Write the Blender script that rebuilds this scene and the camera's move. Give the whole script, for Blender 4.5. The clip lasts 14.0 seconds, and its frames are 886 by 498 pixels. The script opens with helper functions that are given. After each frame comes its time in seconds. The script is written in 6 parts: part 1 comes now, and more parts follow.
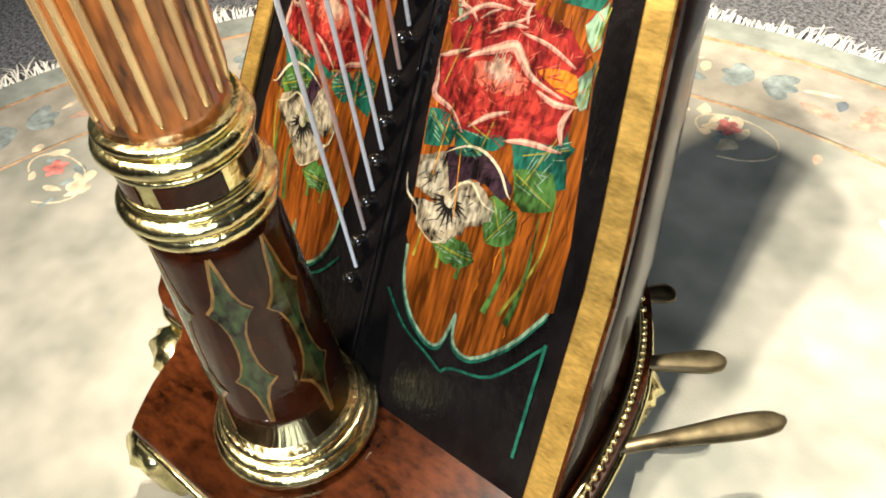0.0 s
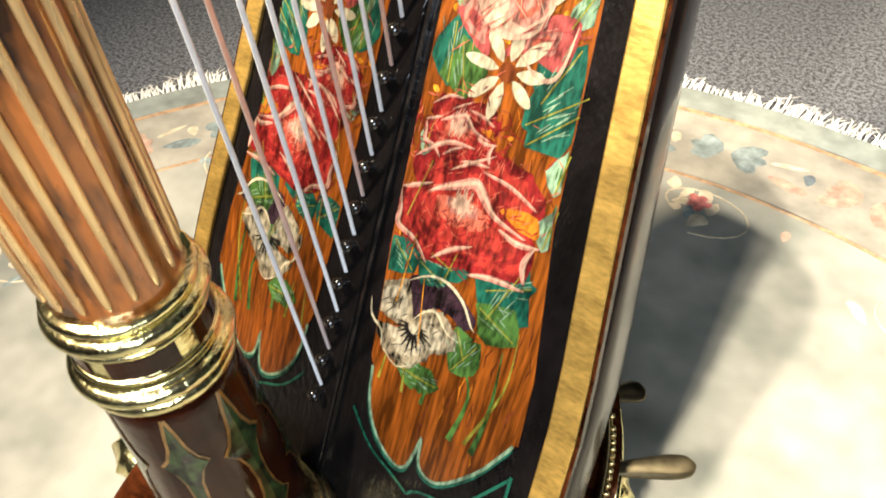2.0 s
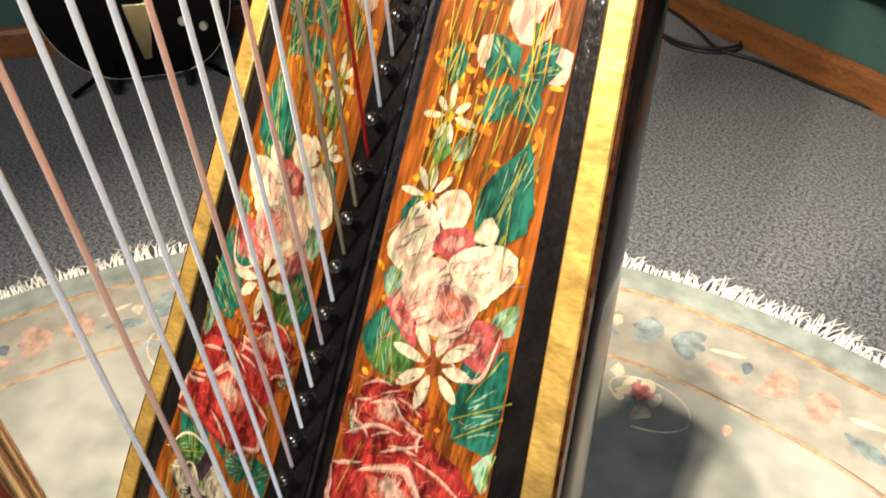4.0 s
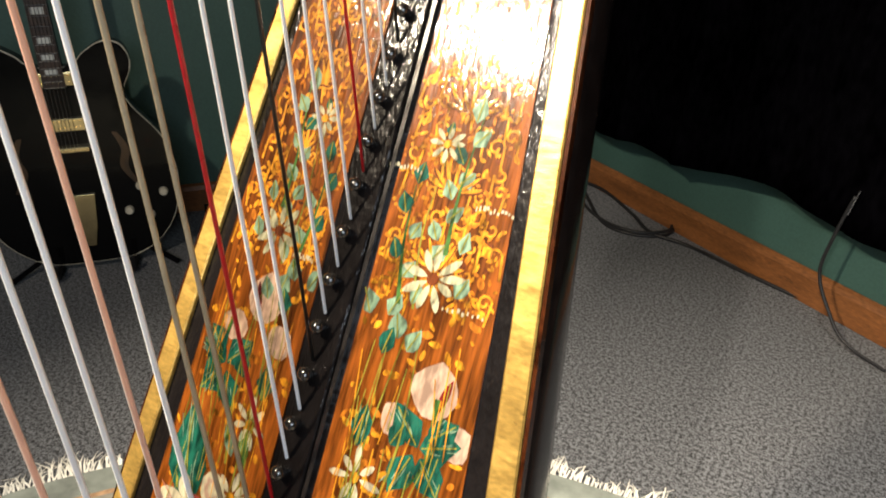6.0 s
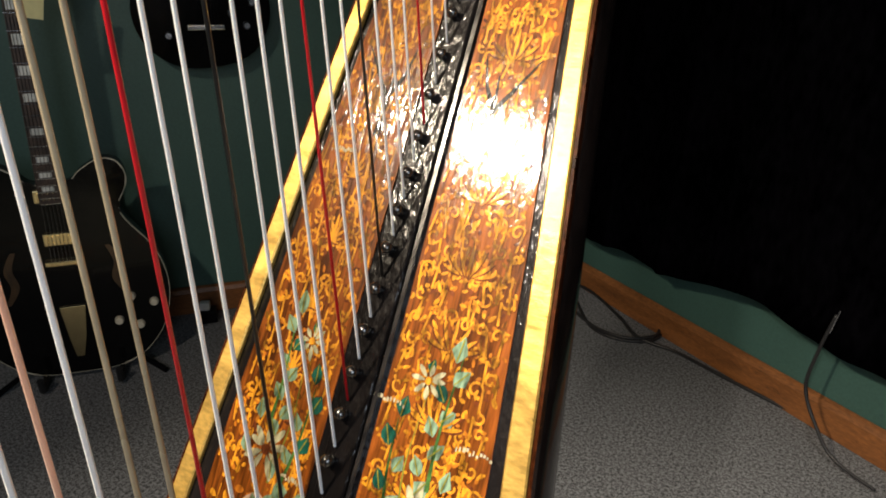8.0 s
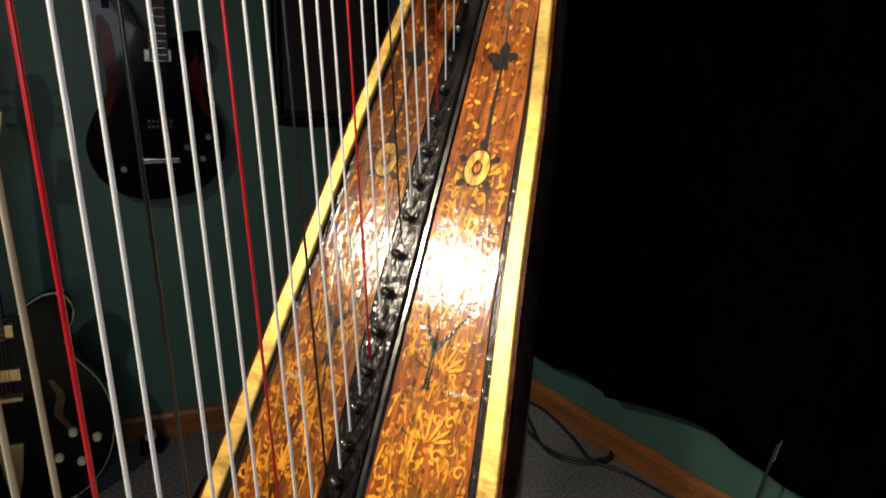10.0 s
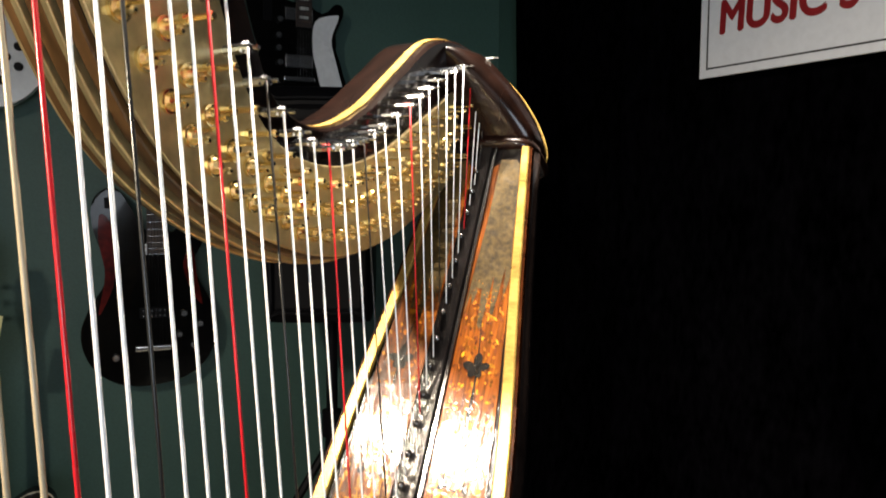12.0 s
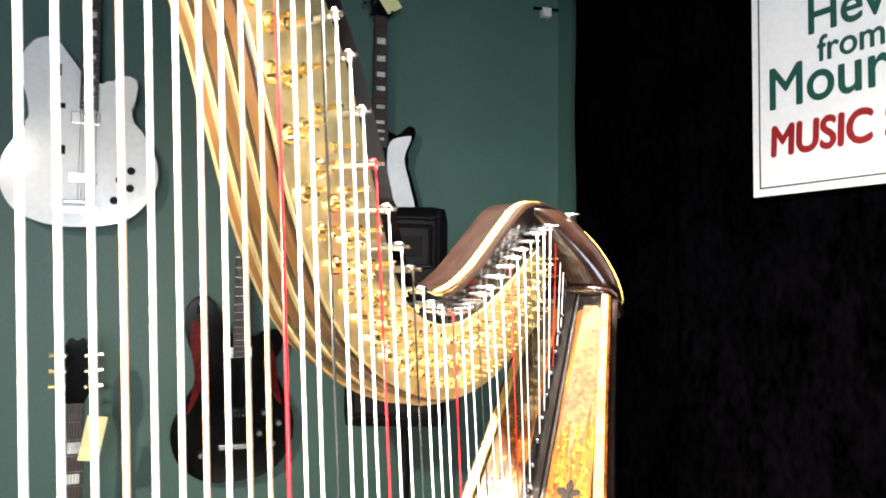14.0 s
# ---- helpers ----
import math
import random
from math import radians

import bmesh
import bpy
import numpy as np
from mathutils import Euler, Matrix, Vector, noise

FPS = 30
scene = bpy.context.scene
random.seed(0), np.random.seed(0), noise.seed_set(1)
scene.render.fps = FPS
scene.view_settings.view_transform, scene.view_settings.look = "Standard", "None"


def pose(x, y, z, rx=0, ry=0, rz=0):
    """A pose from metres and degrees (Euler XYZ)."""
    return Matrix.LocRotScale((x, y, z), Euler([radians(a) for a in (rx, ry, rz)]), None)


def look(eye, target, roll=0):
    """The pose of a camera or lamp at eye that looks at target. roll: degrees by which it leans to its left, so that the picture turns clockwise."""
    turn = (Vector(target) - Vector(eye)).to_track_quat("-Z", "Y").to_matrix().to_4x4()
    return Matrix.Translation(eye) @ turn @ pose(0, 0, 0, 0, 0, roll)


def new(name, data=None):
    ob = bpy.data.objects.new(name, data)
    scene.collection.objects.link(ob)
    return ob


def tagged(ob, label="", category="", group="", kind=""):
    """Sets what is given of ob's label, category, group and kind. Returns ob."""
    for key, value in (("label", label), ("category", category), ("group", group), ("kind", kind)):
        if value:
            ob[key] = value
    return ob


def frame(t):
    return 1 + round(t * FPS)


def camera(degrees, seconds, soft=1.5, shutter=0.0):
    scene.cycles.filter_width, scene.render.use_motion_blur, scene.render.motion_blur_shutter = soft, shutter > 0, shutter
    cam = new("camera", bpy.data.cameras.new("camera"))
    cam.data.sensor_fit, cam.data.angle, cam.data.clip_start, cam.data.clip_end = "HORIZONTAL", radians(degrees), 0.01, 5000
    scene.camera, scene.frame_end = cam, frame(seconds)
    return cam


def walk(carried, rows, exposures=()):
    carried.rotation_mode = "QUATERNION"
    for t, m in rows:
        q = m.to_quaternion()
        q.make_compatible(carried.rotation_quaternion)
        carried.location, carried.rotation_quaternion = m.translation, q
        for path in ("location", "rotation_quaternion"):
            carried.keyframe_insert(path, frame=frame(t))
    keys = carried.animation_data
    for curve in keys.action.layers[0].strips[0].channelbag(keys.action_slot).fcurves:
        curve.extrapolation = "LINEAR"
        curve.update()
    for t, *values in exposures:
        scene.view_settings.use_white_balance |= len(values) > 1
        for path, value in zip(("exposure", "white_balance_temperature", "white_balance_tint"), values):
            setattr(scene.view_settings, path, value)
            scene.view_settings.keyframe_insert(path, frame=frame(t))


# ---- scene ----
# ---------------------------------------------------------------- camera
cam = camera(62.43, 14.0, soft=1.8, shutter=0.3)
# seconds, place, and the turn about x, y and z
PATH = [
    (0.0, 0.3581, 0.0710, 0.7505, 42.39, 4.00, 38.47),
    (0.5, 0.3544, 0.0717, 0.7568, 42.60, 3.85, 38.37),
    (1.0, 0.3499, 0.0841, 0.7666, 42.83, 3.66, 38.33),
    (1.5, 0.3417, 0.1055, 0.7830, 43.30, 3.53, 37.87),
    (2.0, 0.3326, 0.1323, 0.8040, 44.02, 3.19, 37.25),
    (4.5, 0.3048, 0.2277, 0.9329, 55.09, 0.65, 34.15),
    (5.0, 0.3029, 0.2466, 0.9683, 57.35, 0.13, 33.33),
    (5.5, 0.3004, 0.2730, 0.9980, 59.97, -0.55, 32.55),
    (6.0, 0.2968, 0.2928, 1.0350, 62.82, -0.43, 31.90),
    (6.5, 0.2935, 0.3048, 1.0633, 64.57, -0.45, 32.10),
    (7.0, 0.2903, 0.3117, 1.0903, 65.90, -0.22, 32.05),
    (7.5, 0.2875, 0.3157, 1.1187, 67.10, -0.44, 31.71),
    (10.0, 0.2935, 0.3221, 1.2598, 75.54, -1.32, 27.77),
    (10.5, 0.2951, 0.3129, 1.2953, 78.15, -1.28, 26.59),
    (11.0, 0.3018, 0.3049, 1.3402, 80.54, -1.35, 26.44),
    (11.5, 0.3082, 0.2888, 1.3892, 82.36, -0.83, 25.81),
    (12.0, 0.3205, 0.2737, 1.4257, 85.78, -0.43, 26.48),
    (12.5, 0.3206, 0.2581, 1.4525, 87.42, -0.56, 27.22),
    (13.0, 0.3160, 0.2410, 1.4679, 88.49, -0.32, 28.30),
    (13.5, 0.3189, 0.2004, 1.4827, 90.37, -0.08, 29.38),
    (14.0, 0.3350, 0.1314, 1.4929, 92.52, -0.48, 30.42),
]
EXPOSURE = [(0.0, -0.2), (2.0, -0.2), (4.0, -0.4), (5.0, -0.6), (6.5, -0.92), (7.5, -1.15), (10.0, -1.6), (11.3, -1.75), (12.0, -0.8), (12.6, 0.2), (14.0, 1.12)]
walk(cam, [(t, pose(x, y, z, a, b, c)) for t, x, y, z, a, b, c in PATH], EXPOSURE)

# ---------------------------------------------------------------- light
world = bpy.data.worlds.new("world")
scene.world = world
world.use_nodes = True
world.node_tree.nodes["Background"].inputs[0].default_value = (0.9, 0.95, 1.0, 1)
world.node_tree.nodes["Background"].inputs[1].default_value = 0.02


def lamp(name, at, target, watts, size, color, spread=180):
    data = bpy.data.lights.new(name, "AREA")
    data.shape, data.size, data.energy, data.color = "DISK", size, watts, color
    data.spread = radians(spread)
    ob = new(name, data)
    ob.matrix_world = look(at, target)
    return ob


lamp("spot_lamp", (-0.80, -0.52, 2.22), (0.03, 0.70, 0.95), 24, 0.15, (1.0, 0.84, 0.63), 74)
# two bulbs of one ceiling track, a hand apart
lamp("ceiling_lamp", (-0.085, 1.085, 2.62), (0.40, 0.65, 0.0), 25, 0.022, (1.0, 0.90, 0.76), 74)
lamp("ceiling_lamp", (-0.150, 1.185, 2.62), (0.40, 0.65, 0.0), 23, 0.022, (1.0, 0.90, 0.76), 74)
# unseen fill from behind the camera, added to brighten the strings and board
lamp("fill_lamp", (0.16, -1.18, 2.38), (0.0, 0.6, 0.9), 24, 0.10, (1.0, 0.89, 0.76), 90)


# daylight from the shop's window, out of view to the side
window = lamp("window_light", (1.25, -1.00, 1.55), (0.0, 0.55, 0.8), 46, 1.0, (0.78, 0.88, 1.0))

# ---------------------------------------------------------------- materials
def mat(name, color, rough=0.5, metal=0.0, vary=0.15, scale=8.0, fine=60.0, bump=0.0, bump_scale=80.0,
        coat=0.0, tint=None, stretch=(1, 1, 1), island=0.0, rough_vary=0.1, coat_rough=0.06, sheen=0.0, spec=0.5, lo=0.34, hi=0.66):
    m = bpy.data.materials.new(name)
    m.use_nodes = True
    nt = m.node_tree
    p = nt.nodes["Principled BSDF"]
    co = nt.nodes.new("ShaderNodeTexCoord")
    mp = nt.nodes.new("ShaderNodeMapping")
    mp.inputs["Scale"].default_value = stretch
    nt.links.new(co.outputs["Object"], mp.inputs["Vector"])

    def noise_at(s, detail=4.0):
        n = nt.nodes.new("ShaderNodeTexNoise")
        n.inputs["Scale"].default_value = s
        n.inputs["Detail"].default_value = detail
        nt.links.new(mp.outputs["Vector"], n.inputs["Vector"])
        return n.outputs["Fac"]

    big, small = noise_at(scale), noise_at(fine, 2.0)
    mix = nt.nodes.new("ShaderNodeMath")
    mix.operation = "MULTIPLY_ADD"
    nt.links.new(small, mix.inputs[0])
    mix.inputs[1].default_value = 0.5
    half = nt.nodes.new("ShaderNodeMath")
    half.operation = "MULTIPLY"
    nt.links.new(big, half.inputs[0])
    half.inputs[1].default_value = 0.5
    nt.links.new(half.outputs[0], mix.inputs[2])
    ramp = nt.nodes.new("ShaderNodeValToRGB")
    c2 = tint or tuple(min(1.0, c * (1 + 1.6 * vary)) for c in color)
    c1 = tuple(c * (1 - 1.6 * vary) for c in color)
    ramp.color_ramp.elements[0].position, ramp.color_ramp.elements[1].position = lo, hi
    ramp.color_ramp.elements[0].color, ramp.color_ramp.elements[1].color = (*c1, 1), (*c2, 1)
    nt.links.new(mix.outputs[0], ramp.inputs[0])
    out = ramp.outputs[0]
    if island:
        info = nt.nodes.new("ShaderNodeNewGeometry")
        hsv = nt.nodes.new("ShaderNodeHueSaturation")
        mr = nt.nodes.new("ShaderNodeMapRange")
        mr.inputs["To Min"].default_value, mr.inputs["To Max"].default_value = 1 - island, 1 + island
        nt.links.new(info.outputs["Random Per Island"], mr.inputs["Value"])
        nt.links.new(mr.outputs[0], hsv.inputs["Value"])
        nt.links.new(out, hsv.inputs["Color"])
        out = hsv.outputs[0]
    nt.links.new(out, p.inputs["Base Color"])
    rr = nt.nodes.new("ShaderNodeMapRange")
    rr.inputs["To Min"].default_value = max(0.02, rough - rough_vary)
    rr.inputs["To Max"].default_value = min(1.0, rough + rough_vary)
    nt.links.new(big, rr.inputs["Value"])
    nt.links.new(rr.outputs[0], p.inputs["Roughness"])
    p.inputs["Metallic"].default_value = metal
    p.inputs["Coat Weight"].default_value = coat
    p.inputs["Coat Roughness"].default_value = coat_rough
    p.inputs["Sheen Weight"].default_value = sheen
    p.inputs["Specular IOR Level"].default_value = spec
    if bump:
        b = nt.nodes.new("ShaderNodeBump")
        b.inputs["Strength"].default_value = bump
        b.inputs["Distance"].default_value = 0.002
        nt.links.new(noise_at(bump_scale, 3.0), b.inputs["Height"])
        nt.links.new(b.outputs[0], p.inputs["Normal"])
        if coat:
            nt.links.new(b.outputs[0], p.inputs["Coat Normal"])
    return m


BLACK_LACQUER = mat("black_lacquer", (0.006, 0.005, 0.005), 0.30, spec=0.08, vary=0.3, bump=0.6, bump_scale=210, coat=0.4, coat_rough=0.10, stretch=(1, .45, .45))
SIDE_LACQUER = mat("dark_side_lacquer", (0.016, 0.010, 0.008), 0.25, spec=0.12, vary=0.3, bump=0.05, coat=0.45, coat_rough=0.10)
ORANGE_WOOD = mat("varnished_amber_wood", (0.160, 0.042, 0.005), 0.35, spec=0.1, lo=.40, hi=.62, vary=0.42, scale=60, fine=300, bump=0.32, bump_scale=230, coat=1.0, coat_rough=0.10, stretch=(1, .09, .09))
MAHOGANY = mat("polished_mahogany", (0.034, 0.0085, 0.0022), 0.28, spec=0.05, lo=.36, hi=.64, vary=0.5, scale=30, fine=150, bump=0.06, coat=0.35, coat_rough=0.05, stretch=(.5, 1, 1))
SHAFT_BROWN = mat("dark_brown_lacquer", (0.026, 0.0062, 0.0022), 0.25, spec=0.05, lo=.3, hi=.7, vary=0.4, scale=12, bump=0.14, bump_scale=120, coat=0.5, coat_rough=0.05)
NECK_WOOD = mat("dark_neck_wood", (0.0060, 0.0024, 0.0016), 0.25, spec=0.10, vary=0.45, scale=12, fine=90, bump=0.08, coat=0.4, coat_rough=0.07, stretch=(1, .3, .3))
NECK_LAYER = mat("brown_neck_layer", (0.060, 0.030, 0.010), 0.35, vary=0.4, scale=10, fine=80, bump=0.05, coat=0.3, stretch=(1, .2, .2))
COPPER_WOOD = mat("copper_lacquered_wood", (0.27, 0.082, 0.014), 0.26, 0.2, vary=0.5, scale=34, fine=120, lo=.40, hi=.60, bump=0.12, bump_scale=90, coat=1.0, coat_rough=0.05, stretch=(1, 1, .3))
REED_GILT = mat("worn_copper_gilding", (0.84, 0.50, 0.22), 0.27, 0.6, vary=0.25, scale=40, bump=0.12, coat=1.0, coat_rough=0.13, stretch=(1, 1, .3))
GOLD = mat("gilded_brass", (1.0, 0.77, 0.40), 0.20, 1.0, vary=0.16, scale=30, fine=140, bump=0.55, bump_scale=130, rough_vary=0.14)
GOLD_LEAF = mat("scratched_gold_leaf", (0.64, 0.40, 0.10), 0.34, 0.72, vary=0.18, scale=70, fine=420, lo=.34, hi=.66, bump=0.14, bump_scale=200, stretch=(.4, 1, 1), rough_vary=0.16)
BRASS_PLATE = mat("aged_brass_plate", (0.54, 0.44, 0.23), 0.36, 0.85, vary=0.16, scale=9, fine=90, bump=0.04)
BRASS_PART = mat("bright_brass", (0.86, 0.69, 0.36), 0.22, 1.0, vary=0.1)
STEEL = mat("polished_steel", (0.42, 0.42, 0.43), 0.22, 1.0, vary=0.06)
PEDAL_BRASS = mat("dull_bronze", (0.14, 0.112, 0.062), 0.32, 0.9, vary=0.3, scale=20, bump=0.05)
PEG_BLACK = mat("polished_black_peg", (0.010, 0.009, 0.009), 0.22, spec=0.8, vary=0.1, coat=1.0, coat_rough=0.11)
STRING_WHITE = mat("clear_gut_string", (0.97, 0.97, 0.96), 0.28, spec=1.0, vary=0.01, sheen=0.8)
STRING_RED = mat("red_gut_string", (0.55, 0.012, 0.02), 0.3, vary=0.1)
STRING_DARK = mat("black_gut_string", (0.012, 0.012, 0.012), 0.3, vary=0.1)
STRING_AMBER = mat("amber_gut_string", (0.44, 0.36, 0.24), 0.3, vary=0.1)
WIRE_SILVER = mat("wound_silver_wire", (0.97, 0.97, 0.97), 0.28, 0.0, spec=1.0, vary=0.01, sheen=0.9)
WIRE_COPPER = mat("wound_copper_wire", (0.92, 0.46, 0.30), 0.3, 0.0, spec=1.0, vary=0.06, sheen=0.4)
CARPET = mat("grey_carpet", (0.086, 0.088, 0.093), 0.95, vary=0.6, lo=0.43, hi=0.57, scale=130, fine=290, bump=0.6, bump_scale=300, sheen=0.2)
RUG = mat("cream_wool_rug", (0.245, 0.224, 0.176), 0.95, vary=0.14, lo=.36, hi=.64, scale=6.0, fine=26, bump=0.3, bump_scale=350, tint=(0.335, 0.305, 0.24), sheen=0.2)
RUG_EDGE = mat("pale_green_wool", (0.21, 0.23, 0.197), 0.95, lo=.36, hi=.64, vary=0.2, scale=9.0, fine=30, bump=0.3, bump_scale=350, sheen=0.2)
RUG_FIELD = mat("ivory_wool", (0.195, 0.202, 0.162), 0.95, vary=0.12, lo=.36, hi=.62, scale=3.2, fine=14, bump=0.25, bump_scale=350, tint=(0.325, 0.308, 0.254), sheen=0.2)
RUG_LINE = mat("tan_wool_line", (0.36, 0.22, 0.12), 0.95, vary=0.25, scale=30)
RUG_BLUE = mat("grey_blue_wool", (0.18, 0.215, 0.205), 0.95, vary=0.3, scale=40, bump=0.3)
RUG_ROSE = mat("faded_rose_wool", (0.36, 0.23, 0.165), 0.95, vary=0.25, scale=40, bump=0.3)
RUG_RED = mat("red_wool", (0.42, 0.13, 0.11), 0.95, vary=0.3, scale=60)
RUG_TAN = mat("sand_wool", (0.50, 0.42, 0.29), 0.95, vary=0.2, scale=40, bump=0.3)
RUG_DARK = mat("slate_wool", (0.10, 0.12, 0.13), 0.95, vary=0.25, scale=40)
FRINGE = mat("white_cotton_fringe", (0.74, 0.71, 0.62), 0.9, vary=0.12, island=0.18)
WALL_GREEN = mat("teal_green_paint", (0.043, 0.100, 0.084), 0.55, vary=0.10, scale=2.5, fine=140, bump=0.08, bump_scale=180)
WALL_PLAIN = mat("plain_wall_paint", (0.020, 0.021, 0.020), 0.7, vary=0.08, scale=2)
CEILING = mat("ceiling_paint", (0.030, 0.030, 0.030), 0.8, vary=0.06, scale=2)
BASEBOARD = mat("stained_pine_board", (0.20, 0.075, 0.022), 0.45, vary=0.3, scale=5, fine=60, bump=0.06, stretch=(1, 1, 6))
VELVET = mat("black_curtain_cloth", (0.0010, 0.0009, 0.0013), 0.8, spec=0.0, vary=0.6, lo=.36, hi=.66, scale=9, fine=50, bump=0.3, bump_scale=60, stretch=(1, 1, .5))
RUBBER = mat("black_rubber", (0.012, 0.012, 0.013), 0.5, vary=0.2)
PLASTIC = mat("black_plastic", (0.003, 0.003, 0.004), 0.45, spec=0.08, vary=0.2, bump=0.1, bump_scale=200)
GRILLE = mat("dark_grille", (0.004, 0.004, 0.005), 0.6, spec=0.1, vary=0.2, bump=0.4, bump_scale=300)
WHITE_LACQUER = mat("white_guitar_lacquer", (0.78, 0.80, 0.82), 0.2, vary=0.04, coat=0.8)
DARK_GUITAR = mat("black_guitar_lacquer", (0.003, 0.003, 0.003), 0.15, spec=0.08, vary=0.2, coat=0.2, coat_rough=0.04)
CHERRY = mat("dark_cherry_burst", (0.08, 0.006, 0.005), 0.30, spec=0.05, vary=0.4, scale=6, coat=0.08, coat_rough=0.05)
PICKGUARD = mat("white_pickguard", (0.80, 0.84, 0.88), 0.3, vary=0.05)
FRETBOARD = mat("rosewood", (0.035, 0.020, 0.014), 0.5, vary=0.3, scale=30)
INLAY = mat("pearl_inlay", (0.55, 0.57, 0.55), 0.3, vary=0.2)
BINDING = mat("cream_binding", (0.50, 0.46, 0.36), 0.4, vary=0.1)
PAPER = mat("yellow_tag_paper", (0.72, 0.68, 0.36), 0.8, vary=0.06)
SIGN_WHITE = mat("white_sign_board", (0.80, 0.82, 0.86), 0.4, vary=0.03, scale=3)
SIGN_BLACK = mat("black_sign_line", (0.015, 0.015, 0.015), 0.5)
SIGN_GREEN = mat("green_sign_letters", (0.010, 0.075, 0.060), 0.5, vary=0.1)
SIGN_RED = mat("red_sign_letters", (0.27, 0.012, 0.016), 0.5, vary=0.1)
SOCKET = mat("white_socket_plastic", (0.55, 0.55, 0.52), 0.4)
LEAF_PLANT = mat("dark_leaf", (0.015, 0.035, 0.018), 0.5, vary=0.4)


def paint(name, color, vary=0.25, scale=60, tint=None):
    return mat(name, color, 0.4, spec=0.1, vary=vary, scale=scale, fine=260, lo=.40, hi=.60, bump=0.28, bump_scale=230, coat=1.0, coat_rough=0.10, stretch=(1, .35, .35), tint=tint)


P_RED = paint("paint_crimson", (0.205, 0.018, 0.013), 0.4)
P_DEEP = paint("paint_deep_red", (0.125, 0.008, 0.008), 0.45)
P_CORAL = paint("paint_coral", (0.31, 0.075, 0.045), 0.35)
P_PINK = paint("paint_pink", (0.29, 0.125, 0.095), 0.45)
P_DUSK = paint("paint_dusky_pink", (0.23, 0.045, 0.040), 0.4)
P_BLUSH = paint("paint_blush", (0.36, 0.235, 0.165), 0.25)
P_CREAM = paint("paint_cream", (0.37, 0.325, 0.215), 0.25)
P_GREEN = paint("paint_leaf_green", (0.036, 0.085, 0.018), 0.45)
P_TEAL = paint("paint_teal_green", (0.007, 0.062, 0.040), 0.4)
P_MINT = paint("paint_mint", (0.13, 0.20, 0.13), 0.4)
P_YELLOW = paint("paint_ochre_yellow", (0.40, 0.165, 0.010), 0.45)
P_AMBER = paint("paint_amber_brown", (0.27, 0.085, 0.007), 0.45)
P_BROWN = paint("paint_brown", (0.10, 0.024, 0.006), 0.3)
P_PURPLE = paint("paint_dark_plum", (0.022, 0.011, 0.016), 0.5)
P_GREY = paint("paint_grey_cream", (0.15, 0.125, 0.082), 0.6)
P_STRAW = paint("paint_straw", (0.42, 0.26, 0.05), 0.3)
P_BLACK = paint("paint_black", (0.008, 0.007, 0.006), 0.2)
WORN_GILT = mat('worn_olive_gilding', (0.036, 0.022, 0.006), 0.4, 0.2, vary=0.5, scale=26, fine=190, lo=.34, hi=.70, bump=0.3, bump_scale=90, tint=(0.12, 0.075, 0.020), coat=0.6, coat_rough=0.12)
P_OLIVE = paint("paint_olive", (0.16, 0.15, 0.020), 0.3)


# ---------------------------------------------------------------- mesh helpers
def part(name, bm, material, parent=None, label="", smooth=False):
    me = bpy.data.meshes.new(name)
    bm.normal_update()
    bm.to_mesh(me)
    bm.free()
    for m in (material if isinstance(material, (list, tuple)) else [material]):
        me.materials.append(m)
    if smooth:
        for f in me.polygons:
            f.use_smooth = True
    ob = new(name, me)
    if parent:
        ob.parent = parent
        if parent.type == "EMPTY":
            ob.matrix_parent_inverse = parent.matrix_basis.inverted()
    if label:
        ob["label"] = label
    return ob


def share(name, mesh, matrix, parent):
    ob = new(name, mesh)
    ob.parent = parent
    ob.matrix_parent_inverse = parent.matrix_basis.inverted()
    ob.matrix_basis = matrix
    return ob


def root(name, at, label, category, group="", turn=0):
    ob = new(name)
    ob.empty_display_size = 0.05
    ob.matrix_basis = pose(*at, 0, 0, turn)
    return tagged(ob, label, category, group)


def box(bm, a, b, m=None, bevel=0.0, mi=0):
    (x0, y0, z0), (x1, y1, z1) = a, b
    vs = [bm.verts.new((x, y, z)) for x in (x0, x1) for y in (y0, y1) for z in (z0, z1)]
    fs = [bm.faces.new([vs[i] for i in q]) for q in ((0, 1, 3, 2), (4, 6, 7, 5), (0, 4, 5, 1), (2, 3, 7, 6), (0, 2, 6, 4), (1, 5, 7, 3))]
    if bevel:
        es = list({e for f in fs for e in f.edges})
        r = bmesh.ops.bevel(bm, geom=es, offset=bevel, segments=2, affect="EDGES", profile=0.7)
        fs = list({f for f in r["faces"]} | {f for f in fs if f.is_valid})
        vs = list({v for f in fs for v in f.verts})
    for f in fs:
        if f.is_valid:
            f.material_index = mi
    if m:
        bmesh.ops.transform(bm, matrix=m, verts=list({v for v in vs if v.is_valid}))


